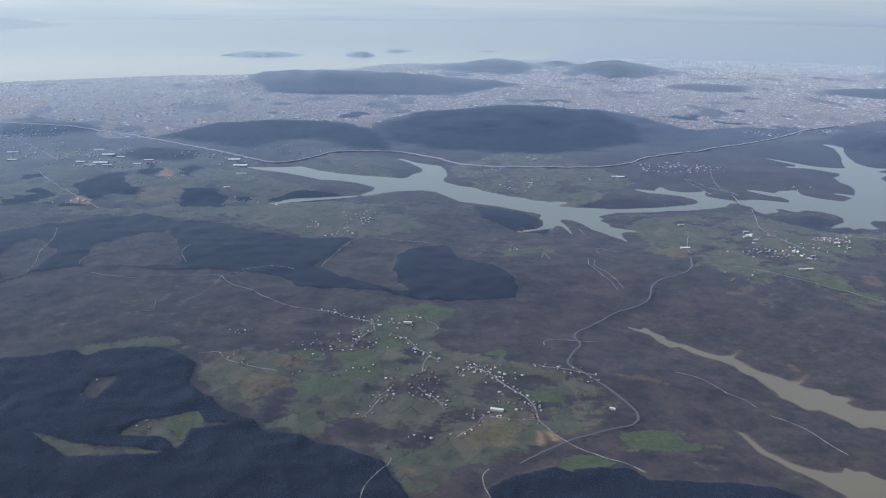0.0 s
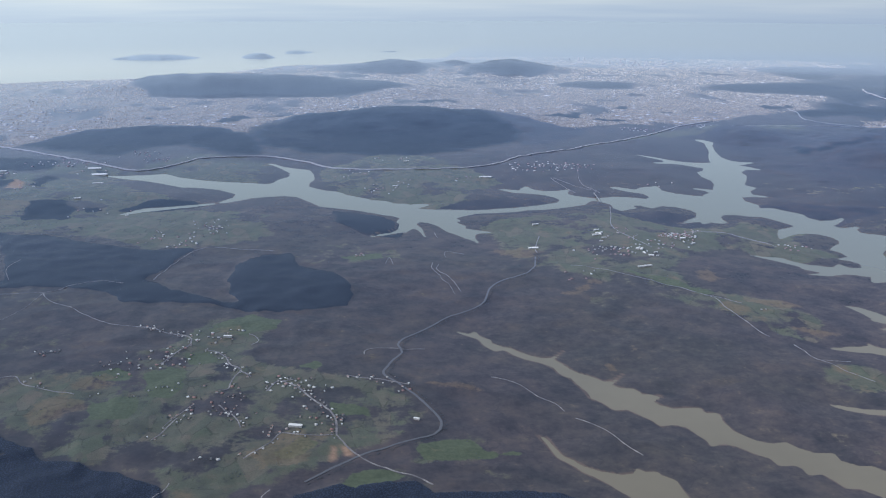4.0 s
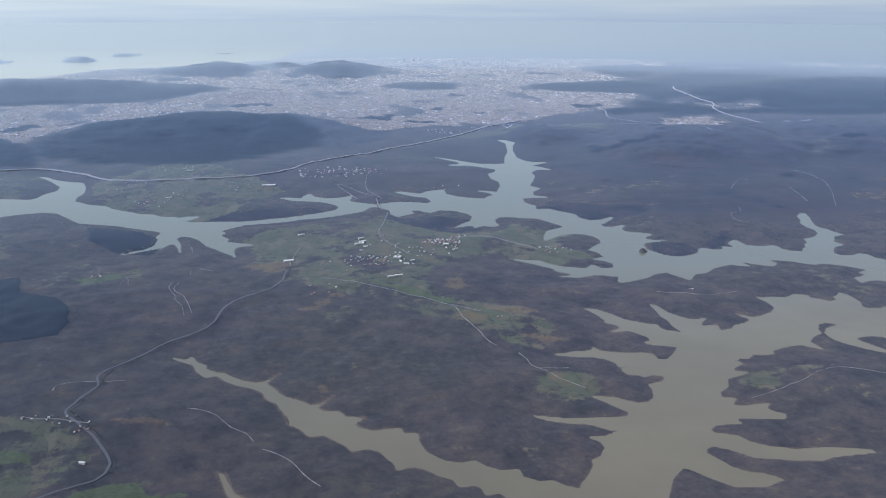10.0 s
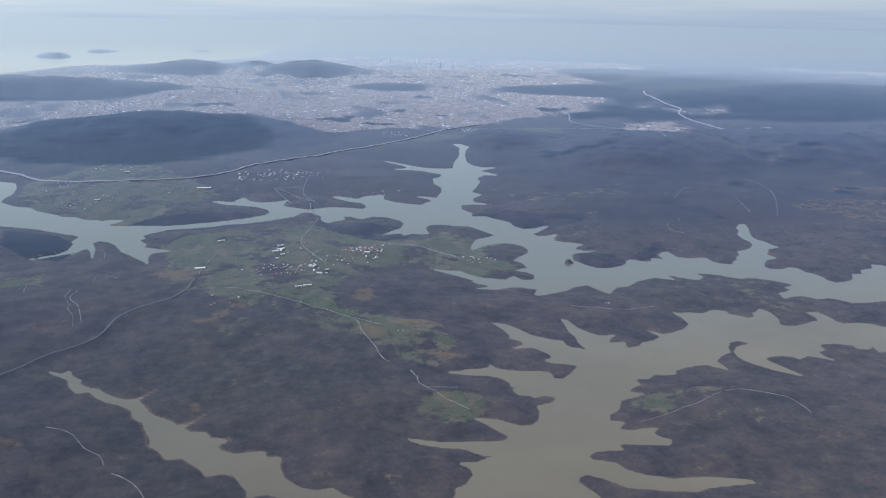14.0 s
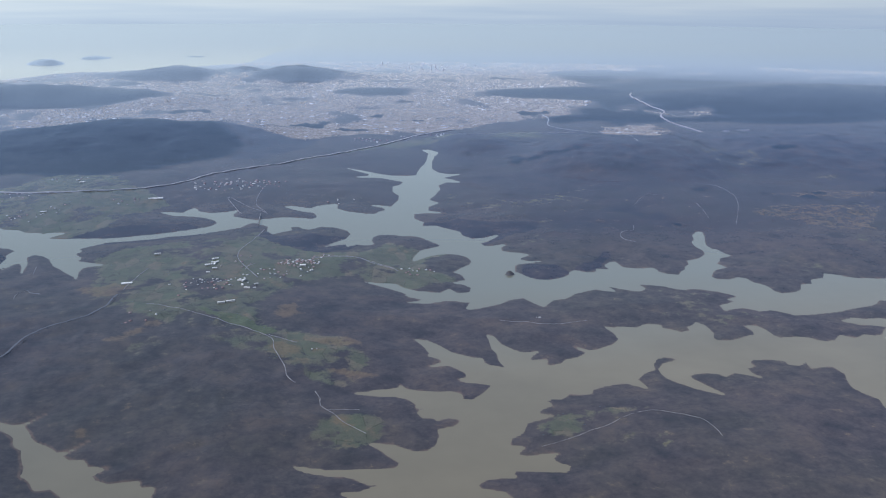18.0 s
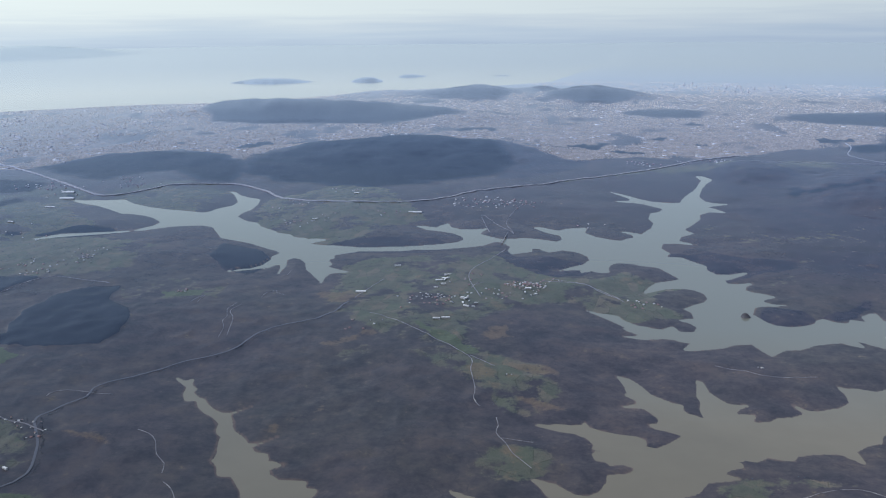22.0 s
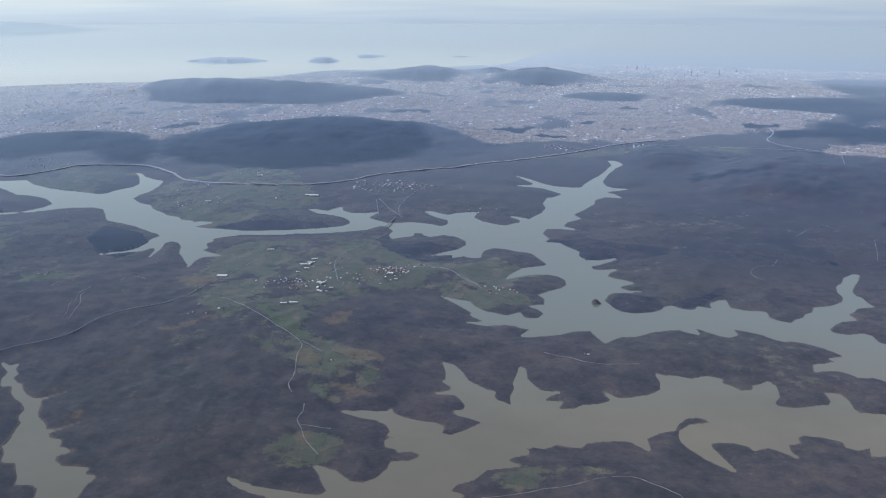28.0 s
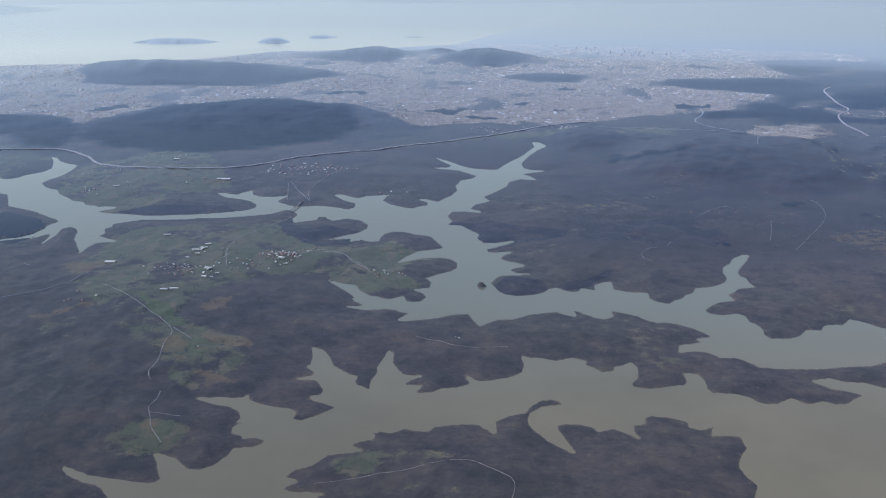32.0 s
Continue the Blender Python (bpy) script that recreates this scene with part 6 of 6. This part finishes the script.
far_x, far_y, far_kind = [], [], []
for cx, cy, rx, ry, n, kind in CLUSTERS:
    lean_ = rng.uniform(-30, 30)
    made = tries = 0
    far = cy > 430
    keep = 0.72 if cy < 300 else 0.3
    n = n if far or kind == 3 else round(n * (0.6 if cy < 300 else 0.9))
    while made < n and tries < 40 * n:
        tries += 1
        u, v = rng.normal(0, 0.6, 2)
        if u * u + v * v > 1.6:
            continue
        x, y = cx + rx * u, cy + ry * v
        k = MIXES[kind][rng.integers(len(MIXES[kind]))]
        gap = 2.4 if k >= 4 else (0.9 if kind == 2 else 1.2)
        if any(abs(x - a) < gap and abs(y - b) < gap for a, b in taken[-220:]) or lookup(G_SHORE, x, y)[0] < 1.0:
            continue
        taken.append((x, y))
        made += 1
        if far or (kind != 3 and rng.uniform() > keep):
            far_x.append(x), far_y.append(y), far_kind.append(k)
        else:
            put(k, x, y, lean_ + rng.normal(0, 14) + 90 * rng.integers(2))
# houses along the lanes of the near village
for line, density in ((LANE_TOP, 0.9), (LANE_CHURCH, 0.8), (LANE_HOUSES, 0.9), (LANE_YARDS, 1.6), (LANE_GREEN, 1.2), (LANE_RISE, 0.5), (LANE_HALL, 0.35), (LANE_WEST, 0.5)):
    for (ax, ay), (bx, by) in zip(line[:-1], line[1:]):
        ln = math.hypot(bx - ax, by - ay)
        for k in range(int(ln * density + rng.uniform(0, 1))):
            f, off = rng.uniform(0, 1), rng.choice((-1, 1)) * (0.6 + rng.exponential(0.5))
            x, y = ax + (bx - ax) * f - (by - ay) / ln * off, ay + (by - ay) * f + (bx - ax) / ln * off
            if any(abs(x - a) < 0.75 and abs(y - b_) < 0.75 for a, b_ in taken):
                continue
            taken.append((x, y))
            put(MIXES[0][rng.integers(7)], x, y, math.degrees(math.atan2(by - ay, bx - ax)) + rng.normal(0, 8) + 90 * rng.integers(2))
for x, y, l, w, turn in SHEDS:
    base = shed(l / 2, w / 2, 0.45 if y < 450 else 0.28, "large hall with a bright white metal roof")
    base.matrix_basis = pose(x, y, float(ground_at(x, y)[0]) + 0.05, 0, 0, turn)

# ---- bridge over the narrows ----
M_CONCRETE = plain("bridge_concrete", (0.24, 0.235, 0.225), 0.15, 2.0)
(bx0, by0), (bx1, by1) = BRIDGE
span = math.hypot(bx1 - bx0, by1 - by0)
bridge = tagged(new("road_bridge"), "grey concrete road bridge across the narrow water", "bridge")
bridge.matrix_basis = pose(bx0, by0, 0.9 - float(drop(bx0, by0)), 0, 0, math.degrees(math.atan2(by1 - by0, bx1 - bx0)))
part("deck", box(bmesh.new(), -2, span + 2, -0.22, 0.22, -0.12, 0), M_CONCRETE, bridge)
for s in (-0.2, 0.2):
    part("parapet", box(bmesh.new(), -2, span + 2, s - 0.02, s + 0.02, 0, 0.06), M_CONCRETE, bridge)
for k in range(8):
    at = span * (k + 0.5) / 8
    part("pier", box(bmesh.new(), at - 0.08, at + 0.08, -0.18, 0.18, -3.0, -0.12), M_CONCRETE, bridge)

# ---- woods, hedges and the city: too many to count ----
def scatter_mesh(name, pts, sizes, heights, sides, pointed, material, label, category):
    """Many small crowns or trees in one mesh."""
    n = len(pts)
    rg = np.random.default_rng(len(name))
    ang = np.linspace(0, 2 * np.pi, sides, endpoint=False)[None, :] + rg.uniform(0, 6.28, (n, 1))
    jit = rg.uniform(0.75, 1.25, (n, sides))
    ring = np.stack([pts[:, 0, None] + np.cos(ang) * sizes[:, None] * jit, pts[:, 1, None] + np.sin(ang) * sizes[:, None] * jit,
                     pts[:, 2, None] + heights[:, None] * (0.12 if pointed else 0.45) * jit], -1)
    top = pts.copy()
    top[:, 2] += heights
    top[:, :2] += rg.uniform(-0.3, 0.3, (n, 2)) * sizes[:, None]
    low = pts.copy()
    low[:, 2] -= 0.05
    co = np.concatenate([ring, top[:, None], low[:, None]], 1).reshape(-1, 3)
    base = (np.arange(n) * (sides + 2))[:, None, None]
    i = np.arange(sides)
    up = np.stack([i, (i + 1) % sides, np.full(sides, sides)], -1)[None]
    down = np.stack([(i + 1) % sides, i, np.full(sides, sides + 1)], -1)[None]
    tris = np.concatenate([base + up, base + down], 1).reshape(-1, 3)
    me = bpy.data.meshes.new(name)
    me.vertices.add(len(co))
    me.vertices.foreach_set("co", co.ravel().astype(np.float32))
    me.loops.add(tris.size)
    me.loops.foreach_set("vertex_index", tris.ravel().astype(np.int32))
    me.polygons.add(len(tris))
    me.polygons.foreach_set("loop_start", np.arange(0, tris.size, 3, dtype=np.int32))
    me.polygons.foreach_set("use_smooth", np.ones(len(tris), bool))
    me.update(calc_edges=True)
    me.materials.append(material)
    return tagged(new(name, me), label, category, kind="stuff")


def spread(n, r0, r1, seed):
    rg = np.random.default_rng(seed)
    r = r0 + (r1 - r0) * rg.uniform(0, 1, n) ** 1.25
    a = np.radians(rg.uniform(-47, 50, n))
    return 130 + r * np.sin(a), -80 + r * np.cos(a), rg


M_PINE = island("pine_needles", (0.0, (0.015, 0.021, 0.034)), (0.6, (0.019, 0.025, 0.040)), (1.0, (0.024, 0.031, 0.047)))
M_HEDGE = island("hedge_leaves", (0.0, (0.022, 0.028, 0.022)), (0.6, (0.040, 0.048, 0.034)), (1.0, (0.065, 0.058, 0.045)))
rg = np.random.default_rng(1)
px, py = [], []
for ring, density in ((PINE_VALLEY, 7.0), (PINE_SLOPE, 7.0)):
    lo, hi = np.min(ring, 0), np.max(ring, 0)
    n = int((hi[0] - lo[0]) * (hi[1] - lo[1]) * density)
    px.append(rg.uniform(lo[0], hi[0], n))
    py.append(rg.uniform(lo[1], hi[1], n))
x, y = np.concatenate(px), np.concatenate(py)
away = np.hypot(x - 130, y + 80)
ok = (lookup(G_PINE, x, y) > 0.5) & (lookup(G_SHORE, x, y) > 0.4) & (np.abs(np.arctan2(x - 130, y + 80)) < 0.86) & (away > 235)
p = np.stack([x, y, ground_at(x, y)], -1)[ok][:90000]
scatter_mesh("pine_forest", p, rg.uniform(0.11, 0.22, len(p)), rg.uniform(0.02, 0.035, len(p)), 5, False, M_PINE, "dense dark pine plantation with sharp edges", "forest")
x, y, rg = spread(150000, 190, 660, 3)
lines = np.abs(fbm(x, y, 12.0, 46, 2))
ok = (lookup(G_GRASS, x, y) > 0.30) & (lookup(G_PINE, x, y) < 0.4) & (lookup(G_SHORE, x, y) > 0.5) & (lines + rg.uniform(0, 0.22, len(x)) < 0.12)
hx, hy = [x[ok]], [y[ok]]
homes = np.array([q for q in taken if q[1] < 430])
for k in range(7):
    beside = homes if k < 2 else homes[homes[:, 1] < 300]
    hx.append(beside[:, 0] + rg.normal(0, 0.8, len(beside)))
    hy.append(beside[:, 1] + rg.normal(0, 0.8, len(beside)))
road_pts = np.array(MAIN_ROAD)
for (ax, ay), (bx, by) in zip(road_pts[:-1], road_pts[1:]):
    ln = math.hypot(bx - ax, by - ay)
    k = rg.uniform(0, 1, int(ln * 2.2))
    off = 1.0 + rg.uniform(0, 0.9, len(k))
    hx.append(ax + (bx - ax) * k - (by - ay) / ln * off)
    hy.append(ay + (by - ay) * k + (bx - ax) / ln * off)
x, y = np.concatenate(hx), np.concatenate(hy)
p = np.stack([x, y, ground_at(x, y)], -1)
scatter_mesh("hedgerow_trees", p, rg.uniform(0.08, 0.22, len(p)), rg.uniform(0.08, 0.22, len(p)), 6, False, M_HEDGE, "dark hedges and scattered trees between green fields", "trees")


def block_mesh(name, x, y, z, l, w, h, turn, material, label, category):
    n = len(x)
    c, s = np.cos(turn), np.sin(turn)
    corners = np.array([(-1, -1), (1, -1), (1, 1), (-1, 1)], float) / 2
    px = corners[None, :, 0] * l[:, None]
    py = corners[None, :, 1] * w[:, None]
    gx_, gy_ = x[:, None] + px * c[:, None] - py * s[:, None], y[:, None] + px * s[:, None] + py * c[:, None]
    low = np.stack([gx_, gy_, np.repeat(z[:, None] - 0.6, 4, 1)], -1)
    high = np.stack([gx_, gy_, np.repeat((z + h)[:, None], 4, 1)], -1)
    co = np.concatenate([low, high], 1).reshape(-1, 3)
    f = np.array([(4, 5, 6, 7), (0, 1, 5, 4), (1, 2, 6, 5), (2, 3, 7, 6), (3, 0, 4, 7)])
    quads = ((np.arange(n) * 8)[:, None, None] + f[None]).reshape(-1, 4)
    me = bpy.data.meshes.new(name)
    me.vertices.add(len(co))
    me.vertices.foreach_set("co", co.ravel().astype(np.float32))
    me.loops.add(quads.size)
    me.loops.foreach_set("vertex_index", quads.ravel().astype(np.int32))
    me.polygons.add(len(quads))
    me.polygons.foreach_set("loop_start", np.arange(0, quads.size, 4, dtype=np.int32))
    me.update(calc_edges=True)
    me.materials.append(material)
    return tagged(new(name, me), label, category, kind="stuff")


# tint and veil here colour the imitated haze over the city, not its walls
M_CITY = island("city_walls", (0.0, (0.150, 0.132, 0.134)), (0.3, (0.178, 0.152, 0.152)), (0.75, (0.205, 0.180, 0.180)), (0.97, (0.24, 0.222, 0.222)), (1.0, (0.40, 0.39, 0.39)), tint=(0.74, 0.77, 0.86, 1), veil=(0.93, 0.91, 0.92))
M_HALLS = island("hall_roofs", (0.0, (0.24, 0.23, 0.225)), (0.6, (0.42, 0.415, 0.41)), (1.0, (0.72, 0.72, 0.72)))
rg = np.random.default_rng(9)
N = 480000
r = 600 + 1150 * rg.uniform(0, 1, N) ** 1.2
a = np.radians(rg.uniform(-47, 47, N))
x, y = 130 + r * np.sin(a), -80 + r * np.cos(a)
dens = lookup(G_TOWN, x, y) - lookup(G_HILL, x, y)
ok = (dens > 0.3) & (dens + 0.75 * fbm(x, y * 0.6, 26.0, 57, 4) + rg.uniform(-0.3, 0.3, N) > 0.5) & (lookup(G_SEA, x, y) > 4)
x, y = x[ok][:80000], y[ok][:80000]
n = len(x)
tall = rg.uniform(0, 1, n) > 0.975
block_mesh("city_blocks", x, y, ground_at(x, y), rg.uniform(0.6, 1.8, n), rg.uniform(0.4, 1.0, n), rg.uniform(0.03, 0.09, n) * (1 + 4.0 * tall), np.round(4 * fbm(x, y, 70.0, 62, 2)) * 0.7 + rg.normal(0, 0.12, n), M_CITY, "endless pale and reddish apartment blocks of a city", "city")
pick = rg.uniform(0, 1, n) + 0.03 * fbm(x, y, 80.0, 63, 3) > 0.985
x, y = x[pick] + 2.0, y[pick]
n = len(x)
block_mesh("city_halls", x, y, ground_at(x, y), rg.uniform(1.5, 5, n), rg.uniform(1.0, 2.6, n), rg.uniform(0.2, 0.35, n), rg.uniform(-0.4, 0.4, n), M_HALLS, "large white-roofed halls among city blocks", "city")
M_HAMLET = island("hamlet_roofs", (0.0, (0.22, 0.12, 0.09)), (0.4, (0.30, 0.17, 0.13)), (0.5, (0.34, 0.32, 0.30)), (0.75, (0.42, 0.41, 0.40)), (1.0, (0.58, 0.58, 0.57)))
x, y, k = np.array(far_x), np.array(far_y), np.array(far_kind)
n = len(x)
block_mesh("far_hamlets", x, y, ground_at(x, y), rg.uniform(0.6, 1.0, n) * np.where(k > 3, 1.7, 1), rg.uniform(0.4, 0.7, n) * np.where(k > 3, 1.5, 1), rg.uniform(0.2, 0.35, n), rg.uniform(-0.5, 0.5, n), M_HAMLET, "pale and red-roofed small buildings of far hamlets and yards", "hamlet")
# distant office towers in the haze
x, y, rg = 470 + rg.normal(0, 55, 46), 1540 + rg.normal(0, 50, 46), rg
M_TOWERS = island("tower_glass", (0.0, (0.10, 0.115, 0.14)), (1.0, (0.20, 0.21, 0.235)), haze_gloss=0.08)
block_mesh("far_towers", x, y, ground_at(x, y), rg.uniform(1.2, 2.2, 46), rg.uniform(1.2, 2.2, 46), rg.uniform(0.8, 4.2, 46) * rg.uniform(0.4, 1, 46), rg.uniform(-0.3, 0.3, 46), M_TOWERS, "distant cluster of tall office towers", "towers")
